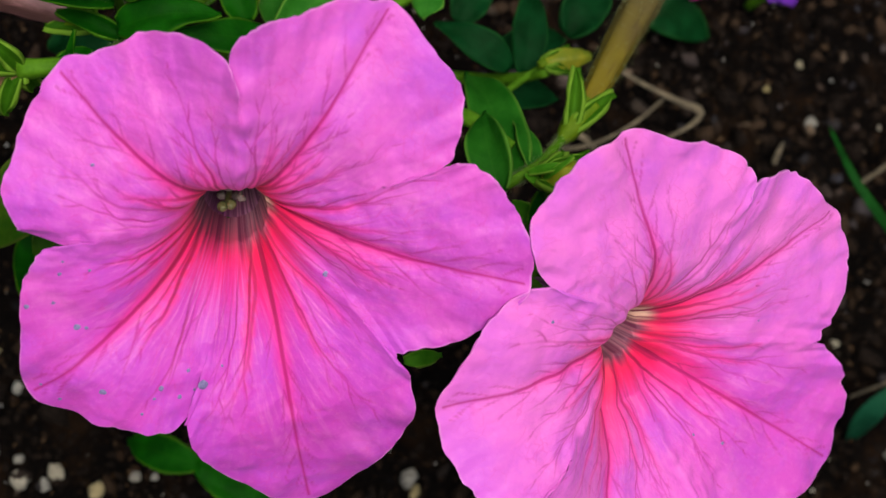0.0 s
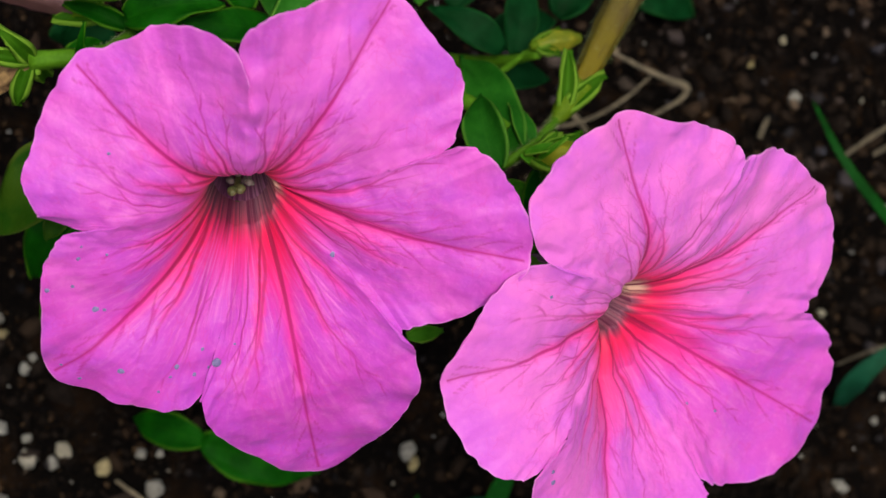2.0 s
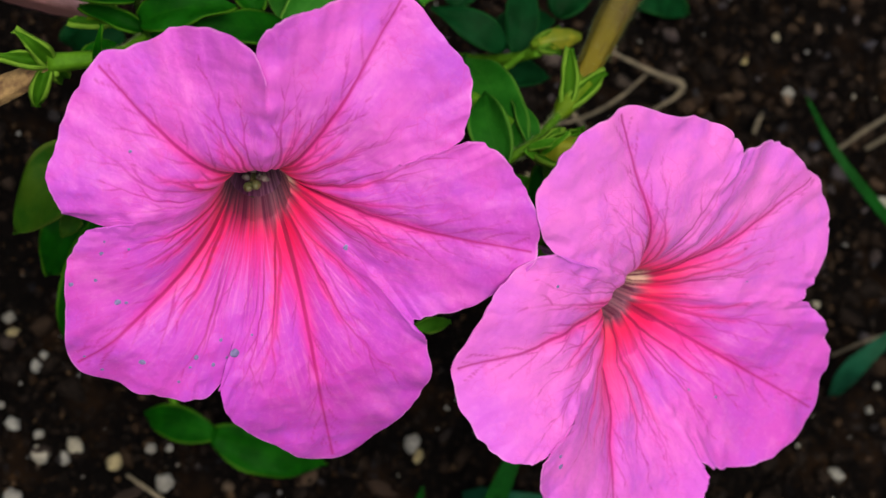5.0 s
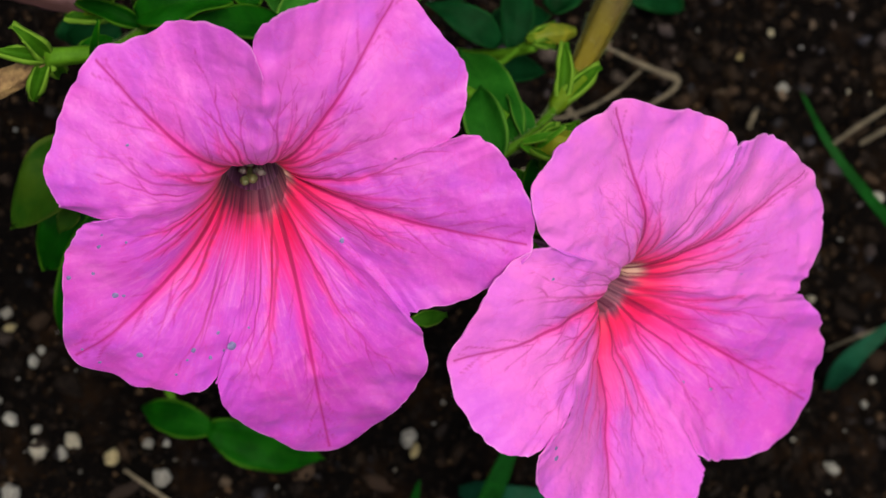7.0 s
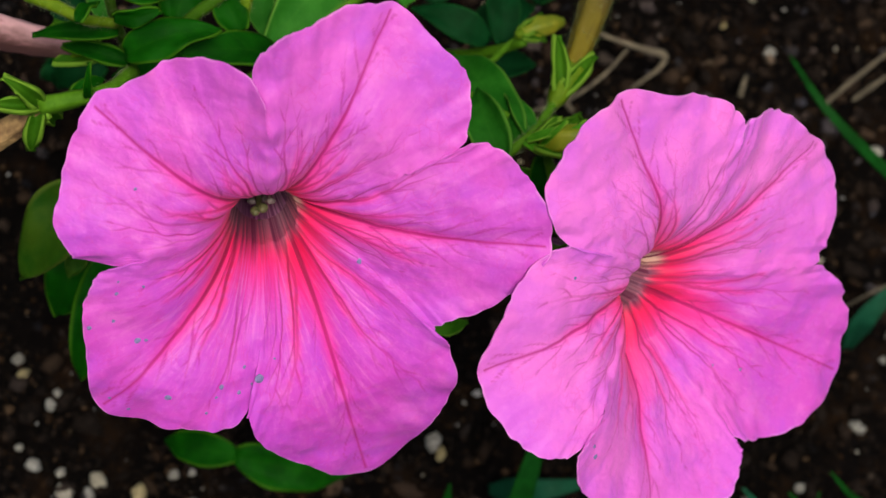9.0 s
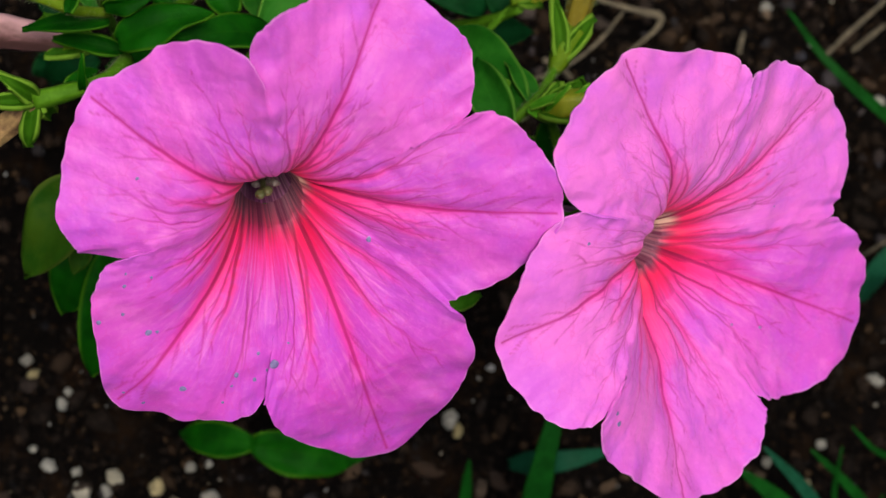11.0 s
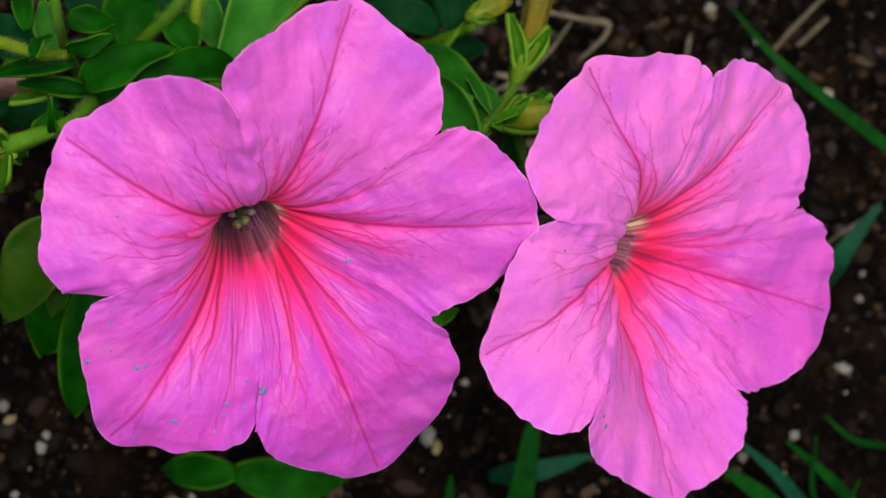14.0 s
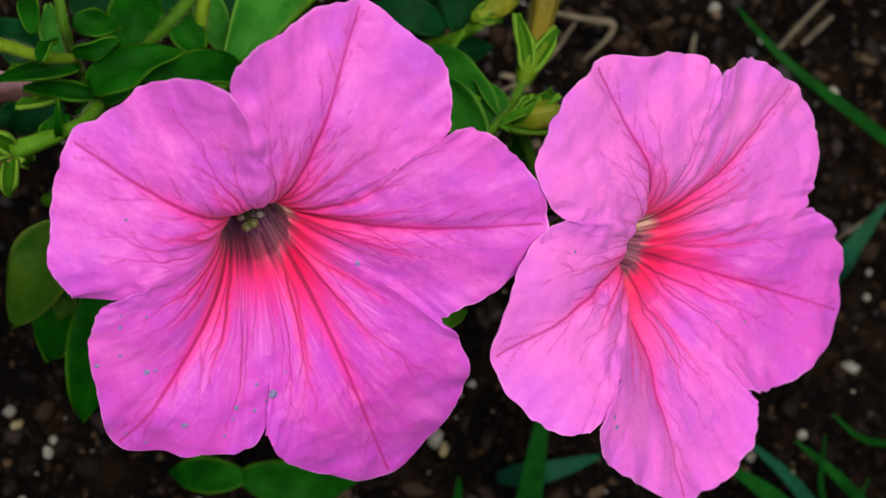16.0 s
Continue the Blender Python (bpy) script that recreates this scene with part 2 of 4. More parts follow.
leaf_olive = leaf_material("leaf_olive", (0.010, 0.055, 0.002), (0.034, 0.080, 0.004), (0.07, 0.11, 0.012))
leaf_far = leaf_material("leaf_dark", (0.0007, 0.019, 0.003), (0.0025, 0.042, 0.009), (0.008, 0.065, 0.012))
stem_green = plain_material("stem_green", (0.048, 0.140, 0.003), (0.085, 0.215, 0.010), 500.0, 0.6, spec=0.08)
stem_dark = plain_material("stem_dark_green", (0.026, 0.085, 0.002), (0.052, 0.135, 0.006), 500.0, 0.6, spec=0.08)
stem_yellow = plain_material("stem_yellow", (0.070, 0.140, 0.003), (0.125, 0.205, 0.008), 500.0, 0.6, spec=0.08)
grass_green = plain_material("grass_green", (0.0012, 0.034, 0.0015), (0.004, 0.070, 0.005), 250.0, 0.6, spec=0.08, through_light=0.12)
grass_teal = plain_material("grass_blue_green", (0.003, 0.040, 0.016), (0.008, 0.070, 0.034), 250.0, 0.6, spec=0.08, through_light=0.12)
straw = plain_material("dry_straw", (0.065, 0.054, 0.032), (0.18, 0.145, 0.088), 500.0, 0.75)
faded = faded_material()
wilted = plain_material("wilted_corolla", (0.06, 0.024, 0.014), (0.42, 0.27, 0.10), 420.0, 0.8, 1.0, 0.001)
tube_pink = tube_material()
bud_yellow = plain_material("bud_yellow", (0.14, 0.20, 0.006), (0.36, 0.34, 0.014), 240.0, 0.5)
hair_white = plain_material("plant_hair", (0.16, 0.22, 0.07), (0.34, 0.40, 0.19), 500.0, 0.4)
violet_magenta = plain_material("petal_magenta", (0.16, 0.004, 0.07), (0.26, 0.010, 0.13), 300.0, 0.6)
violet_blue = plain_material("petal_violet", (0.05, 0.008, 0.19), (0.11, 0.012, 0.28), 300.0, 0.6)
stigma_green = plain_material("stigma_green", (0.045, 0.055, 0.016), (0.11, 0.115, 0.045), 700.0, 0.35)
anther_pale = plain_material("anther_pale", (0.10, 0.075, 0.075), (0.20, 0.165, 0.14), 900.0, 0.5)
dust_blue = plain_material("dust_speck", (0.12, 0.105, 0.26), (0.32, 0.27, 0.46), 1500.0, 0.6)
soil_dark = soil_material()
crumb_dark = random_material("soil_crumb", [(0.0, (0.0012, 0.0010, 0.0009)), (0.6, (0.0055, 0.0042, 0.0032)), (0.88, (0.022, 0.012, 0.006)), (1.0, (0.085, 0.052, 0.026))], island=True, spec=0.04)
clod_brown = random_material("soil_clod", [(0.0, (0.0015, 0.0012, 0.001)), (0.5, (0.006, 0.0042, 0.003)), (0.78, (0.024, 0.014, 0.007)), (0.94, (0.022, 0.023, 0.026)), (1.0, (0.10, 0.07, 0.04))], 500.0, island=True, spec=0.05)
clod_light = random_material("soil_clod_light", [(0.0, (0.004, 0.003, 0.0024)), (0.5, (0.018, 0.011, 0.006)), (0.75, (0.055, 0.034, 0.019)), (0.92, (0.040, 0.043, 0.055)), (1.0, (0.17, 0.12, 0.075))], 500.0, island=True, spec=0.05)
perlite_white = random_material("perlite", [(0.0, (0.24, 0.23, 0.19)), (0.5, (0.40, 0.39, 0.33)), (0.75, (0.36, 0.29, 0.12)), (1.0, (0.46, 0.47, 0.46))], 2.6)
perlite_small = random_material("perlite_grain", [(0.0, (0.25, 0.24, 0.21)), (0.6, (0.45, 0.44, 0.40)), (1.0, (0.50, 0.42, 0.24))], 900.0, island=True)
bark_brown = random_material("bark_chip", [(0.0, (0.008, 0.005, 0.003)), (0.5, (0.022, 0.011, 0.005)), (0.8, (0.050, 0.026, 0.011)), (1.0, (0.085, 0.056, 0.030))], 3.0)

# ---- building helpers ----


def part(name, mesh, material, parent=None, label=""):
    ob = new(name, mesh)
    if material:
        mesh.materials.append(material)
    if parent:
        ob.parent = parent
    return tagged(ob, label) if label else ob


def mesh_of(name, verts, faces, smooth=True):
    me = bpy.data.meshes.new(name)
    me.from_pydata([tuple(v) for v in verts], [], faces)
    me.polygons.foreach_set("use_smooth", [smooth] * len(me.polygons))
    me.update()
    return me


def thing(name, label, category, group="", kind="", at=(0, 0, 0)):
    ob = new(name)
    ob.empty_display_size = 0.01
    ob.location = at
    return tagged(ob, label, category, group, kind)


def spline(points, n):
    """n points on a smooth line through the given ones."""
    p = np.array(points, float)
    p = np.vstack([2 * p[0] - p[1], p, 2 * p[-1] - p[-2]])
    out = []
    for x in np.linspace(0, len(p) - 3 - 1e-6, n):
        i = int(x)
        f, (a, b, c, d) = x - i, p[i : i + 4]
        out.append(0.5 * (2 * b + (c - a) * f + (2 * a - 5 * b + 4 * c - d) * f**2 + (3 * b - a - 3 * c + d) * f**3))
    return np.array(out)


def unit(v):
    return v / (np.linalg.norm(v) + 1e-12)


def sweep(points, radii, n=14, ring=10, uneven=0.0, ribs=0):
    """A closed tube along a line."""
    path = spline(points, n)
    rad = np.interp(np.linspace(0, 1, n), np.linspace(0, 1, len(radii)), radii)
    verts, faces = [], []
    side = None
    for i in range(n):
        d = unit(path[min(i + 1, n - 1)] - path[max(i - 1, 0)])
        if side is None:
            side = unit(np.cross(d, (0.3, 0.2, 0.93)))
        side = unit(side - d * (side @ d))
        up = np.cross(d, side)
        for j in range(ring):
            a = 2 * math.pi * j / ring
            k = 1 + uneven * noise.noise(Vector(path[i] * 400 + np.array((math.cos(a), math.sin(a), 0)) * 1.2))
            k *= 1 + 0.10 * (math.cos(ribs * a) if ribs else 0)
            verts.append(path[i] + rad[i] * k * (math.cos(a) * side + math.sin(a) * up))
    for i in range(n - 1):
        for j in range(ring):
            b = (j + 1) % ring
            faces.append((i * ring + j, i * ring + b, (i + 1) * ring + b, (i + 1) * ring + j))
    faces.append(tuple(range(ring))[::-1])
    faces.append(tuple(range((n - 1) * ring, n * ring)))
    return verts, faces


def lump_mesh(name, r, rough, seed, level=2):
    """An uneven pebble."""
    bm = bmesh.new()
    bmesh.ops.create_icosphere(bm, subdivisions=level, radius=1.0)
    o = Vector((seed * 3.7, seed * 1.3, 0))
    sx, sy, sz = (0.8 + 0.4 * abs(math.sin(seed * w)) for w in (1.7, 2.9, 4.3))
    for v in bm.verts:
        k = 1 + rough * noise.noise(v.co * 1.3 + o) + rough * 0.5 * noise.noise(v.co * 3.1 + o) + rough * 0.15 * noise.noise(v.co * 7.3 + o)
        v.co = Vector((v.co.x * sx, v.co.y * sy, v.co.z * sz)) * k * r
    me = bpy.data.meshes.new(name)
    bm.to_mesh(me)
    bm.free()
    me.polygons.foreach_set("use_smooth", [True] * len(me.polygons))
    return me


def set_uv(me, name, per_vertex):
    uvl = me.uv_layers.new(name=name)
    idx = np.empty(len(me.loops), int)
    me.loops.foreach_get("vertex_index", idx)
    uvl.data.foreach_set("uv", np.asarray(per_vertex, float)[idx].ravel())


def shell(front, normals, nu, ns, thick):
    """A grid with a back side and rims: vertices and faces."""
    back = front - normals * thick
    n = nu * ns
    faces = []
    for i in range(ns - 1):
        for j in range(nu - 1):
            a, b, c, d = i * nu + j, i * nu + j + 1, (i + 1) * nu + j + 1, (i + 1) * nu + j
            faces += [(a, b, c, d), (n + d, n + c, n + b, n + a)]
    rim = [i for i in range(nu)] + [i * nu + nu - 1 for i in range(1, ns)]
    rim += [(ns - 1) * nu + j for j in range(nu - 2, -1, -1)] + [i * nu for i in range(ns - 2, 0, -1)]
    for a, b in zip(rim, rim[1:] + rim[:1]):
        faces.append((b, a, n + a, n + b))
    return np.vstack([front, back]), faces


def grid_normals(p):
    """Normals of a grid of points, shaped (ns, nu, 3)."""
    du, dv = np.gradient(p, axis=1), np.gradient(p, axis=0)
    nn = np.cross(du, dv)
    return nn / (np.linalg.norm(nn, axis=-1, keepdims=True) + 1e-15)


# ---- ground ----
def ground_height(x, y):
    v = Vector((x, y, 0))
    h = 0.010 * noise.noise(v * 9) + 0.006 * noise.noise(v * 35 + Vector((3, 1, 0)))
    h += 0.0035 * noise.noise(v * 110) + 0.0018 * noise.noise(v * 300 + Vector((0, 7, 0)))
    return h


def make_ground():
    inner = np.linspace(-1, 1, 230)
    line = np.sign(inner) * (np.abs(inner) ** 1.15) * 0.30
    far = np.array([0.5, 1.0, 3.0, 12.0, 60.0, 400.0])
    xs = np.concatenate([-far[::-1], line, far])
    ys = xs
    n = len(xs)
    verts = []
    for y in ys:
        for x in xs:
            fade = max(0.0, 1 - max(abs(x), abs(y)) / 3.0)
            verts.append((x + 0.03, y, ground_height(x + 0.03, y) * fade))
    faces = [(i * n + j, i * n + j + 1, (i + 1) * n + j + 1, (i + 1) * n + j) for i in range(n - 1) for j in range(n - 1)]
    ob = part("ground", mesh_of("ground", verts, faces), soil_dark)
    tagged(ob, "dark damp potting soil with crumbs and perlite", "soil", kind="structure")


make_ground()


# ---- petunia plant: stems and leaves ----
plant = thing("petunia_plant", "bushy petunia plant with hairy stems and dark green leaves", "plant", at=(-0.05, 0.02, 0.0))
ORIGIN = np.array(plant.location)


DOWNY = []


def stalk(parent, name, points, radii, material, uneven=0.15, ring=10, label="", n=16):
    o = np.array(parent.matrix_basis.translation) if parent else 0
    v, f = sweep([np.array(p) - o for p in points], radii, n, ring, uneven)
    DOWNY.append((name, points, radii))
    return part(name, mesh_of(name, v, f), material, parent, label)


LEAVES = random.Random(5)


def leaf_mesh(base, tip, width, arch, fold, roll, wavy=1.0, nu=13, ns=20):
    base, tip = np.array(base, float), np.array(tip, float)
    d = tip - base
    length = np.linalg.norm(d)
    d = d / length
    eye = unit(np.array((-0.10, -0.05, 0.5)))
    side = unit(np.cross(d, eye))
    up = np.cross(side, d)
    c, s = math.cos(radians(roll)), math.sin(radians(roll))
    side, up = c * side + s * up, c * up - s * side
    ph = LEAVES.uniform(0, 50)
    curl, skew = 0.06 + 0.22 * noise.noise(Vector((ph, 2.0, 0))) ** 2, 0.5 * noise.noise(Vector((ph, 5.0, 0)))
    grid = np.zeros((ns, nu, 3))
    for i, t in enumerate(np.linspace(0, 1, ns)):
        w = width / 2 * max(0.02, 1.03 * math.sin(math.pi * min(1, (0.04 + 0.96 * t) ** 0.80)) ** 0.72)
        centre = base + d * length * t + up * length * arch * math.sin(math.pi * t) - up * length * (0.10 + curl) * t * t + side * width * skew * 0.5 * math.sin(math.pi * t)
        for j, a in enumerate(np.linspace(-1, 1, nu)):
            lift = fold * w * (abs(a) ** 1.8) * (1.6 - 0.5 * t) - 0.15 * w * abs(a) ** 6
            lift += wavy * 0.28 * width * abs(a) * noise.noise(Vector((t * 3.2 + ph, a * 1.2, ph)))
            grid[i, j] = centre + side * (a * w) + up * lift
    return grid


def leaf(parent, base, tip, width, arch=0.12, fold=0.25, roll=0, mat=None, name="leaf", label="", thick=0.0005):
    o = np.array(parent.matrix_basis.translation)
    grid = leaf_mesh(base, tip, width, arch, fold, roll) - o
    ns, nu = grid.shape[:2]
    nrm = grid_normals(grid)
    v, f = shell(grid.reshape(-1, 3), nrm.reshape(-1, 3), nu, ns, thick)
    me = mesh_of(name, v, f)
    a, t = np.meshgrid(np.linspace(-1, 1, nu), np.linspace(0, 1, ns))
    uv = np.stack([a.ravel(), t.ravel()], 1)
    set_uv(me, "blade", np.vstack([uv, uv]))
    return part(name, me, mat, parent, label)


def grass_blade(points, width, mat):
    n = 22
    path = spline(points, n)
    root = path[0].copy()
    grid = np.zeros((n, 5, 3))
    for i in range(n):
        t = i / (n - 1)
        d = unit(path[min(i + 1, n - 1)] - path[max(i - 1, 0)])
        side = unit(np.cross(d, (-0.2, -0.1, 1.0)))
        up = np.cross(side, d)
        w = width / 2 * min(1.0, 1.25 * (1.02 - t) ** 0.6) * min(1.0, 0.4 + 3.0 * t)
        for j, a in enumerate((-1, -0.5, 0, 0.5, 1)):
            grid[i, j] = path[i] - root + side * a * w + up * abs(a) * w * 0.3
    nrm = grid_normals(grid)
    v, f = shell(grid.reshape(-1, 3), nrm.reshape(-1, 3), 5, n, 0.0003)
    ob = part("grass_blade", mesh_of("grass_blade", v, f), mat)
    ob.location = root
    hue = "blue-green" if mat is grass_teal else "dark green"
    tagged(ob, hue + " grass blade growing out of the soil", "grass blade", "grass blades")


def twig(points, radii):
    o = np.array(points[0])
    v, f = sweep([np.array(p) - o for p in points], radii, 20, 8, 0.35)
    ob = part("dry_straw", mesh_of("dry_straw", v, f), straw)
    ob.location = o
    tagged(ob, "pale dry bent straw stalk lying on the soil", "straw", "dry straws")


leaf(plant, (-0.0806, 0.0134, 0.1700), (-0.0657, 0.0162, 0.1780), 0.0079, arch=0.12, fold=0.25, roll=20, mat=leaf_green)
leaf(plant, (-0.0499, 0.0130, 0.1600), (-0.0693, 0.0144, 0.1720), 0.0078, arch=0.12, fold=0.25, roll=-25, mat=leaf_green)
leaf(plant, (-0.0306, 0.0351, 0.1500), (-0.0515, 0.0171, 0.1560), 0.0113, arch=0.12, fold=0.25, roll=0, mat=leaf_pale)
leaf(plant, (-0.0494, 0.0371, 0.1400), (-0.0476, 0.0230, 0.1400), 0.0062, arch=0.12, fold=0.25, roll=0, mat=leaf_pale)
leaf(plant, (-0.0553, 0.0221, 0.1500), (-0.0586, 0.0318, 0.1500), 0.0065, arch=0.12, fold=0.25, roll=0, mat=leaf_green)
leaf(plant, (-0.0619, 0.0329, 0.1200), (-0.0547, 0.0476, 0.1200), 0.0113, arch=0.12, fold=0.25, roll=0, mat=leaf_green)
leaf(plant, (-0.0823, 0.0196, 0.1720), (-0.0748, 0.0189, 0.1760), 0.0036, arch=0.12, fold=0.25, roll=-35, mat=leaf_green)
leaf(plant, (-0.0790, 0.0287, 0.1600), (-0.0705, 0.0267, 0.1600), 0.0049, arch=0.12, fold=0.25, roll=0, mat=leaf_green)
leaf(plant, (-0.0903, 0.0157, 0.1850), (-0.0864, 0.0207, 0.1820), 0.0025, arch=0.12, fold=0.25, roll=30, mat=leaf_green)
leaf(plant, (-0.0808, 0.0188, 0.1660), (-0.0958, 0.0201, 0.1640), 0.0035, arch=0.12, fold=0.55, roll=0, mat=leaf_green)
leaf(plant, (-0.0776, 0.0145, 0.1600), (-0.0902, 0.0200, 0.1560), 0.0032, arch=0.12, fold=0.5, roll=0, mat=leaf_green)
leaf(plant, (-0.0810, 0.0260, 0.1500), (-0.0808, 0.0364, 0.1500), 0.0048, arch=0.12, fold=0.4, roll=0, mat=leaf_pale)
leaf(plant, (-0.0870, 0.0264, 0.1650), (-0.0859, 0.0375, 0.1600), 0.0036, arch=0.12, fold=0.25, roll=0, mat=leaf_green)
leaf(plant, (-0.0647, 0.0236, 0.1400), (-0.0783, 0.0176, 0.1400), 0.0058, arch=0.12, fold=0.25, roll=0, mat=leaf_green)
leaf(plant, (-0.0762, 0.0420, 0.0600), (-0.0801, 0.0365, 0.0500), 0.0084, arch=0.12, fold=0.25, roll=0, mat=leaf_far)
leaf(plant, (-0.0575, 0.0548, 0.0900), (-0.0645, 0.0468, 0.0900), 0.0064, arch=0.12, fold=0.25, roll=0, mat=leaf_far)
stalk(plant, 'stem', [(-0.0530, 0.0335, 0.1520), (-0.0574, 0.0298, 0.1520), (-0.0614, 0.0272, 0.1500), (-0.0662, 0.0246, 0.1450)], [0.0013, 0.0013, 0.0012, 0.0011], stem_dark)
stalk(plant, 'stem', [(-0.0508, 0.0343, 0.1520), (-0.0534, 0.0285, 0.1520), (-0.0544, 0.0243, 0.1480), (-0.0546, 0.0212, 0.1380)], [0.0013, 0.0013, 0.0012, 0.0010], stem_yellow)
stalk(plant, 'stem', [(-0.0818, 0.0332, 0.1700), (-0.0825, 0.0257, 0.1710), (-0.0804, 0.0236, 0.1600), (-0.0758, 0.0234, 0.1400), (-0.0700, 0.0211, 0.1200)], [0.0010, 0.0010, 0.0009, 0.0009, 0.0009], stem_dark)
stalk(plant, 'stem', [(-0.0972, 0.0234, 0.1760), (-0.0919, 0.0212, 0.1750), (-0.0873, 0.0194, 0.1730), (-0.0813, 0.0198, 0.1680)], [0.0012, 0.0011, 0.0010, 0.0009], stem_yellow)
stalk(plant, 'stem', [(-0.0789, 0.0117, 0.1650), (-0.0839, 0.0070, 0.1730), (-0.0914, 0.0049, 0.1750), (-0.0945, 0.0041, 0.1750)], [0.0014, 0.0012, 0.0011, 0.0008], stem_green)
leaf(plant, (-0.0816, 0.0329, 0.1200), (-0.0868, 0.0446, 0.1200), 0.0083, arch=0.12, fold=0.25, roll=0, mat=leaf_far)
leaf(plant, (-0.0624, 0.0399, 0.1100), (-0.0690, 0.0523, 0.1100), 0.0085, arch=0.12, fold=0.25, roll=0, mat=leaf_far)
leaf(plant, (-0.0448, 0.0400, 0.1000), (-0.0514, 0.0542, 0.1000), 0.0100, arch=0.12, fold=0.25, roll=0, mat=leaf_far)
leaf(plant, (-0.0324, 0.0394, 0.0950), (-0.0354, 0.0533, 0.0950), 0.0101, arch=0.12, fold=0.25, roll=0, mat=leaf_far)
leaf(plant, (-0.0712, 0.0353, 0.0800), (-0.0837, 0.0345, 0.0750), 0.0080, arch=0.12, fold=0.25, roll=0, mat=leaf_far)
leaf(plant, (-0.0066, -0.0095, 0.1760), (-0.0009, -0.0068, 0.1820), 0.0013, arch=0.12, fold=0.25, roll=0, mat=leaf_young)
leaf(plant, (-0.0076, -0.0090, 0.1760), (-0.0049, -0.0065, 0.1820), 0.0011, arch=0.12, fold=0.25, roll=0, mat=leaf_young)
leaf(plant, (-0.0041, -0.0099, 0.1720), (0.0051, -0.0066, 0.1740), 0.0013, arch=0.12, fold=0.25, roll=0, mat=leaf_young)
leaf(plant, (-0.0889, 0.0042, 0.1780), (-0.0896, 0.0072, 0.1860), 0.0014, arch=0.12, fold=0.5, roll=0, mat=leaf_green)
leaf(plant, (-0.0896, 0.0081, 0.1600), (-0.0832, 0.0124, 0.1600), 0.0036, arch=0.12, fold=0.3, roll=0, mat=leaf_green)
leaf(plant, (-0.0114, -0.0095, 0.1700), (-0.0145, 0.0172, 0.1560), 0.0095, arch=0.1, fold=0.40, roll=-10, mat=leaf_mid)
leaf(plant, (-0.0162, -0.0122, 0.1780), (-0.0186, 0.0037, 0.1740), 0.0071, arch=0.12, fold=0.45, roll=15, mat=leaf_mid)
leaf(plant, (-0.0074, -0.0079, 0.1720), (-0.0097, 0.0040, 0.1680), 0.0037, arch=0.12, fold=0.45, roll=-10, mat=leaf_mid)
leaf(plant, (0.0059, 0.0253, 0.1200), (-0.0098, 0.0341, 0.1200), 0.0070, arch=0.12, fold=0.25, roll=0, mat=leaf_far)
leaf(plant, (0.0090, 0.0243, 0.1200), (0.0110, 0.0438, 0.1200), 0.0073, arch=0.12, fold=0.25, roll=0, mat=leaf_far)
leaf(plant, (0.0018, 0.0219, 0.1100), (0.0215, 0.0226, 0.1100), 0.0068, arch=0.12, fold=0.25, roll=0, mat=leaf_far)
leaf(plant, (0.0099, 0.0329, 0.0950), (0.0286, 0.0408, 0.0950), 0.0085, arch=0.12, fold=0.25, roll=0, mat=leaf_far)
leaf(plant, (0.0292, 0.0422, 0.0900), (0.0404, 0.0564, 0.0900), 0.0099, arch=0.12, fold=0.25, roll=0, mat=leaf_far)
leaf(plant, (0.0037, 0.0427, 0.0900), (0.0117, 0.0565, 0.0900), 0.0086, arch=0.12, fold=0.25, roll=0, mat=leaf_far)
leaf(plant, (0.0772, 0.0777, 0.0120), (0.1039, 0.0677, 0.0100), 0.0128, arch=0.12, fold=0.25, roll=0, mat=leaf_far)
leaf(plant, (-0.0206, 0.0313, 0.1500), (-0.0219, 0.0257, 0.1500), 0.0062, arch=0.12, fold=0.25, roll=0, mat=leaf_pale)
stalk(plant, 'stem', [(0.0122, 0.0251, 0.1300), (0.0085, 0.0231, 0.1250), (0.0034, 0.0191, 0.1200)], [0.0006, 0.0007, 0.0008], stem_green)
leaf(plant, (-0.0104, -0.0081, 0.1760), (-0.0015, -0.0070, 0.1800), 0.0016, arch=0.12, fold=0.25, roll=20, mat=leaf_young)
leaf(plant, (-0.0109, -0.0086, 0.1760), (-0.0030, -0.0106, 0.1700), 0.0017, arch=0.12, fold=0.25, roll=0, mat=leaf_young)
leaf(plant, (-0.0038, -0.0092, 0.1650), (-0.0043, -0.0188, 0.1600), 0.0040, arch=0.12, fold=0.25, roll=0, mat=leaf_green)
leaf(plant, (-0.0080, -0.0107, 0.1600), (-0.0008, -0.0137, 0.1550), 0.0035, arch=0.12, fold=0.25, roll=0, mat=leaf_young)
leaf(plant, (-0.0309, -0.0408, 0.1700), (-0.0238, -0.0395, 0.1700), 0.0027, arch=0.12, fold=0.25, roll=0, mat=leaf_young)
stalk(plant, 'stem', [(-0.0013, 0.0002, 0.1700), (-0.0069, -0.0056, 0.1720), (-0.0121, -0.0091, 0.1720), (-0.0134, -0.0103, 0.1650)], [0.0009, 0.0009, 0.0010, 0.0011], stem_green)
stalk(plant, 'stem', [(-0.0052, -0.0078, 0.1720), (-0.0021, -0.0160, 0.1650), (0.0027, -0.0249, 0.1500)], [0.0009, 0.0010, 0.0012], stem_green)
leaf(plant, (-0.0851, -0.0058, 0.1500), (-0.1012, -0.0200, 0.1400), 0.0124, arch=0.12, fold=0.25, roll=-10, mat=leaf_olive)
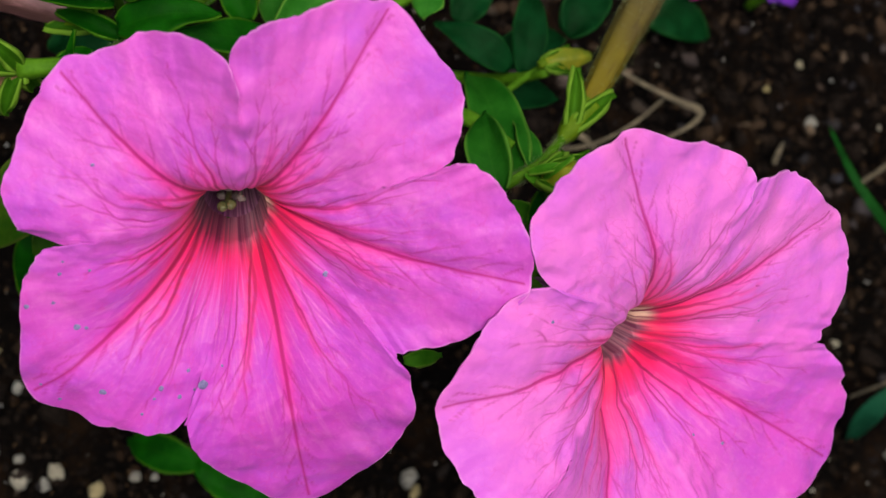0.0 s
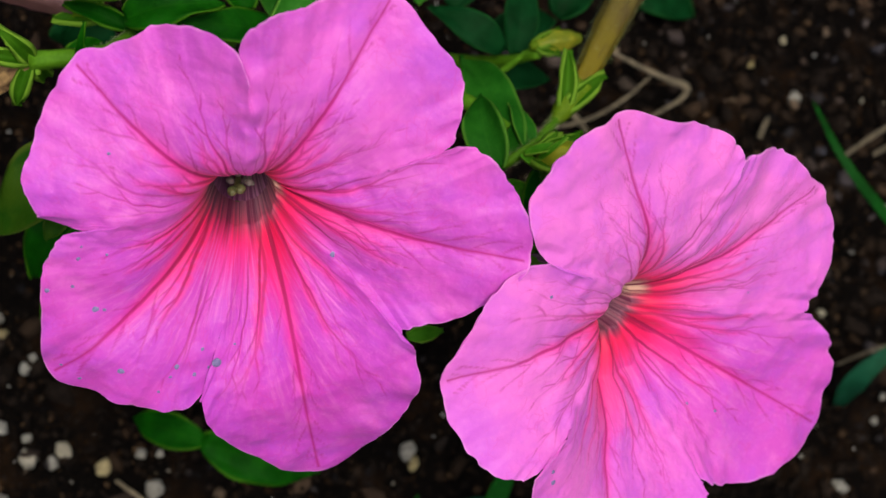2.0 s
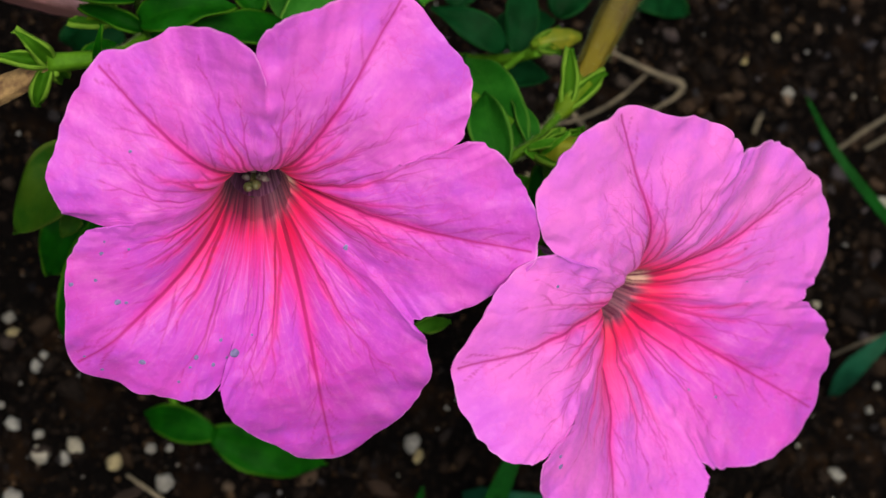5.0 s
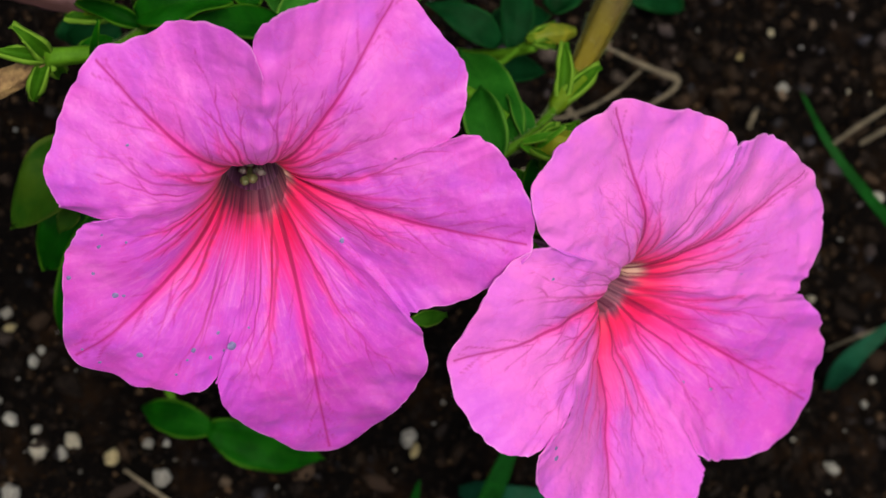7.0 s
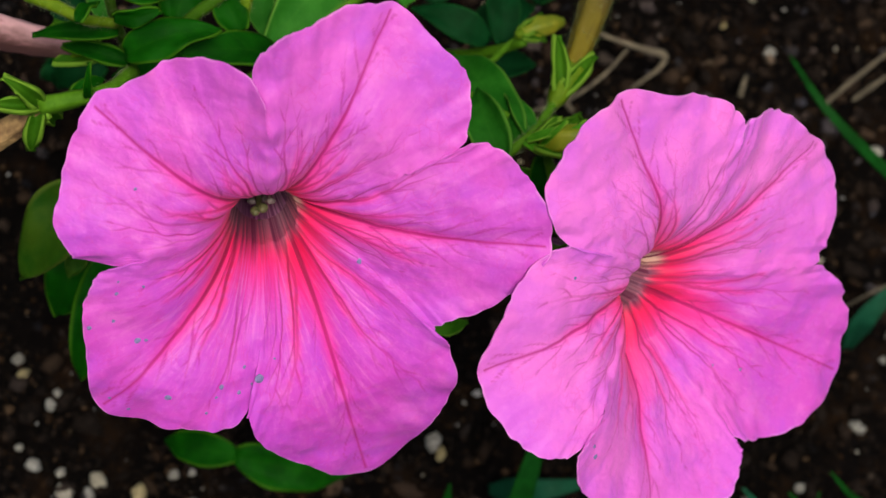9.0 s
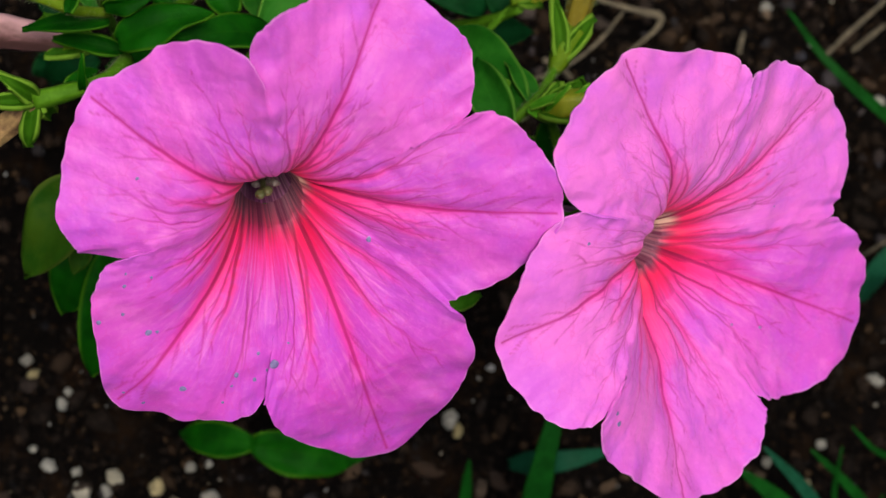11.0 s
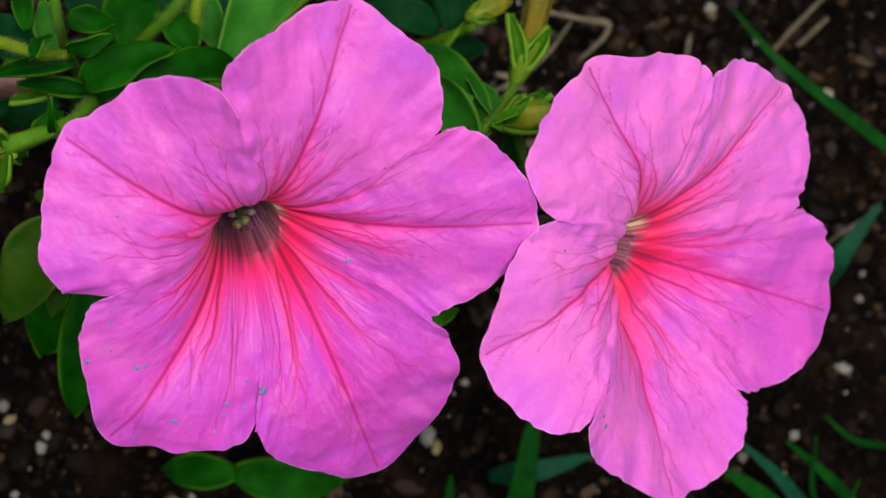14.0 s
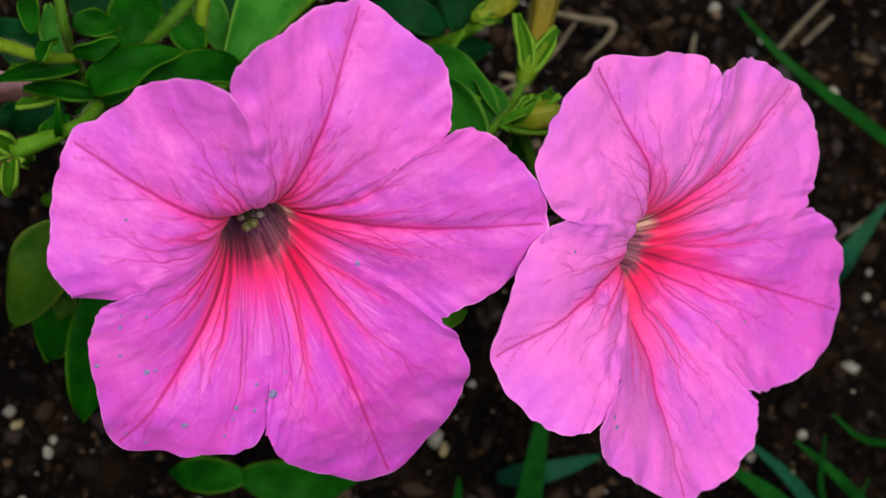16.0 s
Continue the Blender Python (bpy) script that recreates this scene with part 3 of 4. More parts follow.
leaf(plant, (-0.0835, -0.0092, 0.1100), (-0.0905, -0.0240, 0.1000), 0.0100, arch=0.12, fold=0.25, roll=0, mat=leaf_green)
leaf(plant, (-0.0793, -0.0129, 0.1200), (-0.0872, -0.0392, 0.1050), 0.0115, arch=0.12, fold=0.25, roll=10, mat=leaf_green)
leaf(plant, (-0.0870, -0.0149, 0.1300), (-0.0901, -0.0192, 0.1300), 0.0039, arch=0.12, fold=0.25, roll=0, mat=leaf_olive)
leaf(plant, (-0.0452, -0.0543, 0.0450), (-0.0615, -0.0480, 0.0320), 0.0083, arch=0.12, fold=0.25, roll=0, mat=leaf_green)
leaf(plant, (-0.0455, -0.0543, 0.0450), (-0.0166, -0.0636, 0.0450), 0.0113, arch=0.12, fold=0.25, roll=-10, mat=leaf_green)
grass_blade([(0.2066, -0.0296, 0.0000), (0.1589, -0.0020, 0.0300), (0.1329, 0.0195, 0.0400), (0.1258, 0.0385, 0.0350)], 0.0036, grass_green)
grass_blade([(0.1487, -0.0436, -0.0000), (0.1448, -0.0365, 0.0200), (0.1576, -0.0244, 0.0300)], 0.0073, grass_teal)
grass_blade([(0.0306, -0.0986, 0.0000), (0.0291, -0.0767, 0.0300), (0.0344, -0.0519, 0.0500)], 0.0080, grass_green)
grass_blade([(0.0308, -0.0706, 0.0040), (0.0403, -0.0723, 0.0200), (0.0553, -0.0722, 0.0200)], 0.0064, grass_teal)
grass_blade([(0.0145, -0.0914, 0.0000), (0.0126, -0.0751, 0.0200), (0.0119, -0.0679, 0.0300)], 0.0033, grass_green)
grass_blade([(0.1281, -0.1198, 0.0000), (0.1043, -0.0946, 0.0300), (0.0890, -0.0788, 0.0400)], 0.0045, grass_teal)
grass_blade([(0.1246, -0.1189, -0.0000), (0.0968, -0.0959, 0.0300), (0.0805, -0.0829, 0.0400)], 0.0062, grass_green)
grass_blade([(0.1443, -0.1171, 0.0000), (0.1180, -0.0963, 0.0300), (0.1023, -0.0818, 0.0400)], 0.0036, grass_green)
grass_blade([(0.1273, -0.1163, 0.0000), (0.1112, -0.0963, 0.0300), (0.1058, -0.0825, 0.0500)], 0.0019, grass_green)
grass_blade([(0.1595, -0.0937, 0.0000), (0.1281, -0.0868, 0.0300), (0.1154, -0.0779, 0.0400)], 0.0019, grass_green)
grass_blade([(0.0860, -0.1093, 0.0000), (0.0719, -0.0961, 0.0300), (0.0651, -0.0860, 0.0400)], 0.0059, grass_green)
grass_blade([(0.1361, -0.1185, 0.0000), (0.1199, -0.1046, 0.0300), (0.1205, -0.0968, 0.0400)], 0.0018, grass_green)
twig([(0.0711, 0.0536, 0.0200), (0.0809, 0.0501, 0.0180), (0.0910, 0.0469, 0.0160), (0.0979, 0.0458, 0.0130), (0.0970, 0.0426, 0.0100), (0.0901, 0.0385, 0.0040)], [0.0005, 0.0006, 0.0010, 0.0012, 0.0007, 0.0005])
twig([(0.0544, 0.0330, 0.0050), (0.0666, 0.0347, 0.0120), (0.0770, 0.0402, 0.0150), (0.0864, 0.0480, 0.0150)], [0.0005, 0.0005, 0.0005, 0.0004])
twig([(0.0616, 0.0379, 0.0100), (0.0665, 0.0363, 0.0080), (0.0730, 0.0335, -0.0000)], [0.0009, 0.0010, 0.0008])
twig([(0.1540, 0.0302, 0.0000), (0.1603, 0.0353, 0.0060), (0.1737, 0.0437, 0.0100)], [0.0007, 0.0008, 0.0006])
twig([(0.1645, 0.0314, -0.0000), (0.1697, 0.0345, 0.0030), (0.1756, 0.0374, 0.0030)], [0.0007, 0.0008, 0.0006])
twig([(0.1489, -0.0317, 0.0000), (0.1557, -0.0282, 0.0080), (0.1697, -0.0241, 0.0100)], [0.0005, 0.0005, 0.0005])
twig([(-0.0599, -0.0628, 0.0000), (-0.0519, -0.0691, 0.0050), (-0.0416, -0.0768, 0.0040)], [0.0006, 0.0006, 0.0006])
twig([(0.1260, 0.0346, 0.0020), (0.1267, 0.0379, 0.0040), (0.1301, 0.0411, 0.0000)], [0.0008, 0.0008, 0.0005])


# main stems rising from the soil
stalk(plant, "stem", [(-0.045, 0.020, -0.005), (-0.040, 0.024, 0.06), (-0.030, 0.018, 0.12), (-0.020, 0.004, 0.165), (-0.012, -0.003, 0.172)], [0.0026, 0.0024, 0.0021, 0.0016, 0.0011], stem_green)
stalk(plant, "stem", [(-0.052, 0.018, -0.005), (-0.062, 0.026, 0.07), (-0.074, 0.024, 0.13), (-0.078, 0.014, 0.165)], [0.0026, 0.0024, 0.0020, 0.0012], stem_green)
stalk(plant, "stem", [(-0.050, 0.022, 0.02), (-0.046, 0.034, 0.08), (-0.050, 0.030, 0.115), (-0.055, 0.022, 0.132)], [0.0022, 0.0020, 0.0016, 0.0010], stem_green)
stalk(plant, "stem", [(-0.044, 0.020, 0.04), (-0.010, 0.030, 0.08), (0.006, 0.024, 0.115), (0.010, 0.022, 0.13)], [0.0020, 0.0016, 0.0013, 0.0008], stem_green)
stalk(plant, "stem", [(-0.052, 0.016, 0.01), (-0.062, -0.020, 0.035), (-0.052, -0.050, 0.040), (-0.0478, -0.0548, 0.0435)], [0.0018, 0.0014, 0.0009, 0.0006], stem_green)
stalk(plant, "stem", [(-0.056, 0.018, 0.04), (-0.080, 0.012, 0.09), (-0.084, 0.002, 0.13), (-0.084, -0.006, 0.15)], [0.0018, 0.0015, 0.0013, 0.0009], stem_green)
stalk(plant, "stem", [(-0.050, 0.026, 0.03), (0.005, 0.060, 0.055), (0.020, 0.058, 0.08)], [0.0018, 0.0014, 0.0009], stem_green)


# ---- the two open flowers ----
ACROSS = np.array([-1, -0.94, -0.85, -0.7, -0.52, -0.35, -0.17, 0, 0.17, 0.35, 0.52, 0.7, 0.85, 0.94, 1.0])


def axis_pose(at, n):
    n = Vector(n).normalized()
    x = (Vector((1, 0, 0)) - n * n.x).normalized()
    y = n.cross(x)
    m = Matrix((x, y, n)).transposed().to_4x4()
    m.translation = at
    return m


def smooth_radii(radii, u):
    """A soft curve through the radii of a lobe."""
    i = np.clip(np.searchsorted(ACROSS, u) - 1, 0, len(ACROSS) - 2)
    r = np.array(radii)
    slope = np.gradient(r, ACROSS)
    h = ACROSS[i + 1] - ACROSS[i]
    f = (u - ACROSS[i]) / h
    return (1 + 2 * f) * (1 - f) ** 2 * r[i] + f * (1 - f) ** 2 * h * slope[i] + f * f * (3 - 2 * f) * r[i + 1] + f * f * (f - 1) * h * slope[i + 1]


def refine(n, k):
    """Weights that take n rows of a grid to k times as many on smooth curves."""
    m = (n - 1) * k + 1
    w = np.zeros((m, n))
    for row in range(m):
        i = min(row // k, n - 2)
        f = row / k - i
        for o, c in zip((-1, 0, 1, 2), (-0.5 * f + f**2 - 0.5 * f**3, 1 - 2.5 * f**2 + 1.5 * f**3, 0.5 * f + 2 * f**2 - 1.5 * f**3, -0.5 * f**2 + 0.5 * f**3)):
            w[row, min(max(i + o, 0), n - 1)] += c
    return w


def grain(x, y, seed):
    """Smooth noise from -1 to 1 over arrays."""
    i, j = np.floor(x).astype(np.int64), np.floor(y).astype(np.int64)
    fx, fy = x - i, y - j
    fx, fy = fx * fx * (3 - 2 * fx), fy * fy * (3 - 2 * fy)

    def at(a, b):
        v = np.sin(a * 127.1 + b * 311.7 + seed * 74.7) * 43758.5453
        return 2 * (v - np.floor(v)) - 1

    return (at(i, j) * (1 - fx) + at(i + 1, j) * fx) * (1 - fy) + (at(i, j + 1) * (1 - fx) + at(i + 1, j + 1) * fx) * fy


def grow_veins(rnd, edge, half):
    """Veins of one lobe as rows of (share of the half angle, radius in mm, width, strength). The midrib runs along 0. edge: the lobe's radius in 401 steps."""
    out = []

    def run(f, rho, tilt, length, width, strength, level, free=True, first=4.0):
        line, gone, wander, next_fork, hand = [], 0.0, 0.0, first, rnd.choice((-1, 1))
        step, late = 0.22, level == 1 and rho > 6
        while gone < length:
            h = radians(half[0] if f < 0 else half[1])
            lim = edge[min(400, max(0, int(200.5 + 200 * f)))]
            if rho > lim * 0.975 or abs(f) > 0.97:
                break
            g = gone / length
            line.append((f, rho, width * (1 - 0.55 * g), strength * min(1.0, (1.6 if level else 2.4) * (1 - g)) * (min(1.0, 0.15 + gone / 5) if late else 1.0)))
            wander = 0.92 * wander + rnd.gauss(0, 0.055 if free else 0.0)
            way = tilt * (1 - 0.55 * g) + (wander if free else 0.0)
            rho += step * math.cos(way)
            f += step * math.sin(way) / (rho * abs(h))
            gone += step
            if level < 4 and gone > next_fork and gone < length * 0.92:
                hand = -hand
                lean = rnd.uniform(0.28, 0.55) * hand
                run(f, rho, way * 0.5 + lean, (length - gone) * rnd.uniform(0.3, 0.55) if level else rnd.uniform(5.0, 13.0), max(0.15, width * (0.66 if level else 0.5)), strength * (0.85 if level else 0.72), level + 1, first=rnd.uniform(1.2, 2.6))
                next_fork = gone + rnd.uniform(1.7, 3.6) * (1 + 0.4 * level)
        if len(line) > 4:
            out.append((level, np.array(line)))

    run(0.0, 4.0, 0.0, 80.0, 0.40, 1.0, 0, free=False, first=9.0)
    for side in (-1, 1):
        for start, reach, w, force in ((0.17, 0.60, 0.25, 0.85), (0.34, 0.80, 0.27, 0.95), (0.50, 0.70, 0.20, 0.8), (0.66, 0.62, 0.20, 0.75), (0.84, 0.48, 0.17, 0.6)):
            start += rnd.uniform(-0.09, 0.09)
            w *= rnd.uniform(0.55, 1.5)
            span = edge[int(200 + 200 * side * start)] * reach * rnd.uniform(0.75, 1.15)
            run(side * start, 4.0 if start < 0.46 else rnd.uniform(6.5, 10.0), side * rnd.uniform(-0.02, 0.12), span, w, force * rnd.uniform(0.55, 1.0), 1, first=span * rnd.uniform(0.4, 0.55))
    return out


def open_flower(label, at, n, lobes, heights, funnel, swell, seed, tube_path, specks, laps, drop, style_h, twists, tones, reds, mouth, nick):
    """lobes: angle of the midrib, angles to the two notches, radii of the edge in mm from notch to notch.
    heights: of the midrib's tip and of the notch after it, in mm. funnel: depth, narrow and wide slope, angle of the wide side, its spread.
    swell: height of the petals round the throat, its change towards one side, that side's angle and spread, its growth outwards; nick: size of the small point at each midrib's end. specks: x, y and radius in mm.
    laps: degrees by which each lobe's first side is tucked under the lobe before it; drop: how deep.
    twists: degrees by which each midrib turns aside near the throat; tones: depth of each lobe's pink; reds: how far the red runs out along it. mouth: radius of the tube's lip and of its inside, and how far it stands aside, in mm."""
    flower = new("petunia_flower")
    flower.empty_display_size = 0.01
    flower.matrix_basis = axis_pose(at, n)
    tagged(flower, label, "flower", "open petunia flowers")
    depth, lam0, lam1, wide, spread = funnel
    lip, r0, aside_x, aside_y = mouth
    nu, ns, fine = 81, 62, 4
    us = np.sign(np.linspace(-1, 1, nu)) * (1 - (1 - np.abs(np.linspace(-1, 1, nu))) ** 1.25)
    ss = np.linspace(0, 1, ns) ** 1.25
    petals = []
    for q, (mid, h0, h1, radii) in enumerate(lobes):
        tip_h, notch_b = heights[q]
        notch_a = heights[q - 1][1]
        grid, uv1, uv2 = np.zeros((ns, nu, 3)), np.zeros((ns, nu, 2)), np.zeros((ns, nu, 2))
        tone, red = np.zeros((ns, nu)), np.zeros((ns, nu))
        edge = smooth_radii(radii, us)
        for j, u in enumerate(us):
            half = h0 if u < 0 else h1
            low, high = mid + half * abs(u), mid + half * (1 - (1 - abs(u)) ** 2)
            ruffle = (0.55 * noise.noise(Vector((u * 6.0, q * 7.0 + seed, 0))) + 0.46 * noise.noise(Vector((u * 15.0, q * 7.0 + seed, 3))) + 0.24 * noise.noise(Vector((u * 38.0, q * 7.0 + seed, 6)))) * (1 - abs(u) ** 6)
            ruffle += nick * (math.exp(-(((u - 0.03) / 0.045) ** 2)) - 0.6 * math.exp(-(((u + 0.07) / 0.05) ** 2)))
            frill = 1.5 * noise.noise(Vector((u * 5.0, q * 3.0 + seed, 8))) + 0.7 * noise.noise(Vector((u * 12.0, q * 3.0 + seed, 5)))
            for i, s in enumerate(ss):
                rho = r0 + (edge[j] + ruffle - r0) * s
                th = low + (high - low) * s**1.2
                blend = 0.25 - 0.25 * math.cos(math.pi * u)
                beside = (q - 1 if u < 0 else q + 1) % 5
                th += (twists[q] + (twists[beside] - twists[q]) * blend) * math.exp(-max(0.0, rho - 5.0) / 14.0) * (1 - s**4)
                tone[i, j] = tones[q] + (tones[beside] - tones[q]) * blend
                red[i, j] = reds[q] + (reds[beside] - reds[q]) * blend
                dth = (th - wide + 180) % 360 - 180
                lam = lam0 + lam1 * math.exp(-((dth / spread) ** 2))
                edge_h = tip_h + ((notch_a if u < 0 else notch_b) - tip_h) * (0.5 - 0.5 * math.cos(math.pi * u))
                arc = abs(u) * rho * 0.6
                side_th = (th - swell[2] + 180) % 360 - 180
                bulge = (swell[0] + swell[1] * math.exp(-((side_th / swell[3]) ** 2))) * min(1.0, max(0.0, rho - lip) / 8.0)
                bulge *= 1 + swell[4] * min(1.0, max(0.0, rho - 14.0) / 13.0)
                h = bulge + (edge_h - bulge) * min(1.6, (rho / 38.0) ** 2) - depth * math.exp(-max(0.0, rho - lip) / lam) - 6.0 * max(0.0, lip - rho)
                h -= 1.3 * math.exp(-((arc / 1.5) ** 2)) * min(1, rho / 12) * (1 - 0.5 * s)
                h -= 0.45 * math.cos(3 * math.pi * u) * math.exp(-((rho / 17.0) ** 2)) * min(1, rho / 7)
                h += 0.2 * math.exp(-(((1 - abs(u)) * rho * 0.6 / 2.0) ** 2)) * min(1, rho / 12)
                h += frill * (1 - u * u) * max(0.0, (s - 0.62) / 0.38) ** 2
                if u < 0 and laps[q]:
                    tuck = max(0.0, (abs(u) - 0.5) / 0.5) ** 2 * min(1.0, max(0.0, (rho - radii[0] + 4) / 8.0))
                    th += laps[q] * tuck
                    h -= drop * tuck
                a = radians(th)
                x, y = rho * math.cos(a), rho * math.sin(a)
                lean = math.exp(-max(0.0, rho - lip) / 9.0) * (1 - s**4)
                x, y = x + aside_x * lean, y + aside_y * lean
                h += (1.2 * noise.noise(Vector((x / 11, y / 11, seed))) + 0.42 * noise.noise(Vector((x / 4.5, y / 4.5, seed + 9)))) * min(1.0, rho / 20)
                near_seam = math.exp(-(((1 - abs(u)) * rho * 0.6 / 5.0) ** 2)) * min(1.0, max(0.0, rho - 9.0) / 8.0)
                h += 0.7 * near_seam * noise.noise(Vector((x / 2.8, y / 2.8, seed + 4)))
                grid[i, j] = x, y, h
                uv1[i, j] = u, rho / 10
                uv2[i, j] = a, s
        petals.append((grid, uv1, uv2, np.stack([tone, red], 2)))
    made = []
    wu, ws = refine(nu, fine), refine(ns, fine)
    nuf, nsf = len(wu), len(ws)

    def widen(g):
        return np.stack([ws @ g[..., c] @ wu.T for c in range(g.shape[2])], 2)

    for q, (grid, uv1, uv2, uv4) in enumerate(petals):
        rnd = random.Random(100 * seed + q)
        mid, h0, h1, radii = lobes[q]
        full = widen(grid)
        layers = [widen(g) for g in (uv1, uv2, uv4)]
        thin, wash = np.zeros((nsf, nuf)), np.zeros((ns, nu))

        table = np.array([smooth_radii(radii, v) for v in np.linspace(-1, 1, 401)])

        def cells(f, rho):
            """Rows and columns of places in the lobe."""
            s = np.full(len(f), 0.5)
            for _ in range(3):
                c = np.maximum(1e-6, s**1.2)
                au = ((1 + c) - np.sqrt(np.maximum(0.0, (1 + c) ** 2 - 4 * c * np.abs(f)))) / (2 * c)
                s = np.clip((rho - r0) / (np.interp(np.sign(f) * au, np.linspace(-1, 1, 401), table) - r0), 0, 1)
            x = np.sign(f) * (1 - (1 - np.minimum(1.0, au)) ** 0.8)
            return s**0.8 * (ns - 1), (x + 1) / 2 * (nu - 1)

        for level, line in grow_veins(rnd, table.tolist(), (h0, h1)):
            # closer steps down the steep throat
            steps = np.arange(0, len(line) - 1, 0.34 if line[0, 1] < 12 else 1.0)
            line = np.stack([np.interp(steps, np.arange(len(line)), line[:, c]) for c in range(4)], 1)
            line[:, 2] *= 1 + 0.9 * np.exp(-np.maximum(0, line[:, 1] - 5) / 6)
            ci, cj = cells(line[:, 0], line[:, 1])
            fi, fj = np.minimum(ci * fine, nsf - 1.001), np.minimum(cj * fine, nuf - 1.001)
            a, b = fi.astype(int), fj.astype(int)
            wi, wj = (fi - a)[:, None], (fj - b)[:, None]
            ps = (full[a, b] * (1 - wi) + full[a + 1, b] * wi) * (1 - wj) + (full[a, b + 1] * (1 - wi) + full[a + 1, b + 1] * wi) * wj
            for i, j, p, (_, _, width, strength) in zip(a.tolist(), b.tolist(), ps, line.tolist()):
                box = (slice(max(0, i - 4), i + 6), slice(max(0, j - 9), j + 11))
                d = full[box] - p
                d = np.sqrt(np.einsum("abc,abc->ab", d, d))
                np.maximum(thin[box], strength * np.clip(1.6 - d / (width * 0.5 + 0.06), 0, 1), out=thin[box])
            if level <= 1 and line[0, 1] < 5:
                far = (11.0 if level == 0 else 4.0) + 8.0 * reds[q]
                for i, j, (_, rho, _, _) in list(zip(np.round(ci).astype(int).tolist(), np.round(cj).astype(int).tolist(), line.tolist()))[::7]:
                    d = grid - grid[min(i, ns - 1), min(j, nu - 1)]
                    t = max(0.0, 1 - (rho - 5.0) / far)
                    girth = (2.3 if level == 0 else 1.3) * (0.35 + 0.65 * t)
                    wash = np.maximum(wash, t**0.6 * np.exp(-np.einsum("abc,abc->ab", d, d) / girth**2))
        wash = widen(wash[..., None])[..., 0]
        nrm = -grid_normals(full)
        if nrm[..., 2].mean() < 0:
            nrm = -nrm
        x, y, rho = full[..., 0], full[..., 1], layers[0][..., 1] * 10
        soft = np.clip((rho - 7) / 8, 0, 1)
        raise_by = soft * (0.11 * grain(x / 2.1, y / 2.1, seed) + 0.06 * grain(x / 0.95 + 9, y / 0.95, seed + 2)) - 0.07 * thin
        full = full + nrm * raise_by[..., None]
        back = grid - nrm[::fine, ::fine] * 0.28
        nf = nsf * nuf
        ids, bid = np.arange(nf).reshape(nsf, nuf), nf + np.arange(ns * nu).reshape(ns, nu)
        faces = np.stack([ids[:-1, :-1], ids[:-1, 1:], ids[1:, 1:], ids[1:, :-1]], -1).reshape(-1, 4).tolist()
        faces += np.stack([bid[1:, :-1], bid[1:, 1:], bid[:-1, 1:], bid[:-1, :-1]], -1).reshape(-1, 4).tolist()
        for edge_f, edge_b in ((ids[0], bid[0]), (ids[:, -1], bid[:, -1]), (ids[-1, ::-1], bid[-1, ::-1]), (ids[::-1, 0], bid[::-1, 0])):
            for i in range(len(edge_b) - 1):
                faces.append((int(edge_b[i]), int(edge_b[i + 1])) + tuple(int(v) for v in edge_f[i * fine : (i + 1) * fine + 1][::-1]))
        me = mesh_of("petal", np.vstack([full.reshape(-1, 3), back.reshape(-1, 3)]) * 0.001, faces)
        for name, top, low in (("lobe", layers[0], uv1), ("polar", layers[1], uv2), ("tone", layers[2], uv4),
                               ("vein", np.stack([thin, wash], 2), np.stack([thin, wash], 2)[::fine, ::fine])):
            set_uv(me, name, np.vstack([top.reshape(-1, 2), low.reshape(-1, 2)]))
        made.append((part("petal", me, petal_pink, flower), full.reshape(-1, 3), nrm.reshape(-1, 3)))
    # dried droplets of dust on the petals
    for x, y, r in specks:
        near = min(made, key=lambda m: np.hypot(m[1][:, 0] - x, m[1][:, 1] - y).min())
        k = int(np.hypot(near[1][:, 0] - x, near[1][:, 1] - y).argmin())
        spot = new("dust_speck", lump_mesh("dust_speck", r * 0.001, 0.35, int(100 * abs(x + y)) + 1))
        spot.data.materials.append(dust_blue)
        spot.parent = near[0]
        q = Vector(near[2][k]).to_track_quat("Z", "Y").to_matrix().to_4x4()
        q.translation = Vector((x, y, near[1][k][2] + 0.02)) * 0.001
        spot.matrix_local = q @ Matrix.Diagonal((1, 1, 0.28, 1))
    # the throat's tube, open towards the petals
    base = max(g[0, :, 2].mean() for g, _, _, _ in petals)
    ring, rows, verts, faces, uvs, uvp = 40, 12, [], [], [], []
    for i in range(rows):
        f = i / (rows - 1)
        rr = r0 + 0.05 - 0.42 * r0 * f**0.8
        for j in range(ring):
            a = 2 * math.pi * j / ring
            verts.append((aside_x + rr * math.cos(a), aside_y + rr * math.sin(a), base + 0.1 - 13 * f))
            uvs.append((0.5, 0.46 - 0.1 * f))
            uvp.append((a, 0.05))
    for i in range(rows - 1):
        for j in range(ring):
            b = (j + 1) % ring
            faces.append((i * ring + j, (i + 1) * ring + j, (i + 1) * ring + b, i * ring + b))
    faces.append(tuple((rows - 1) * ring + j for j in range(ring)))
    me = mesh_of("tube", np.array(verts) * 0.001, faces)
    set_uv(me, "lobe", uvs)
    set_uv(me, "polar", uvp)
    set_uv(me, "tone", [(0.5, 0.5)] * len(verts))
    set_uv(me, "vein", [(0.0, 0.0)] * len(verts))
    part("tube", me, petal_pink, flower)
    # style with a two-lobed stigma, and anthers round it
    ax, ay = aside_x, aside_y
    top = base + 8.0 + style_h
    v, f = sweep([(ax, ay, base - 11), (ax - 0.4, ay + 0.6, top - 6), (ax - 0.8, ay + 1.0, top + 1.0)], [0.35, 0.4, 0.55], 8, 8)
    part("style", mesh_of("style", np.array(v) * 0.001, f), stigma_green, flower)
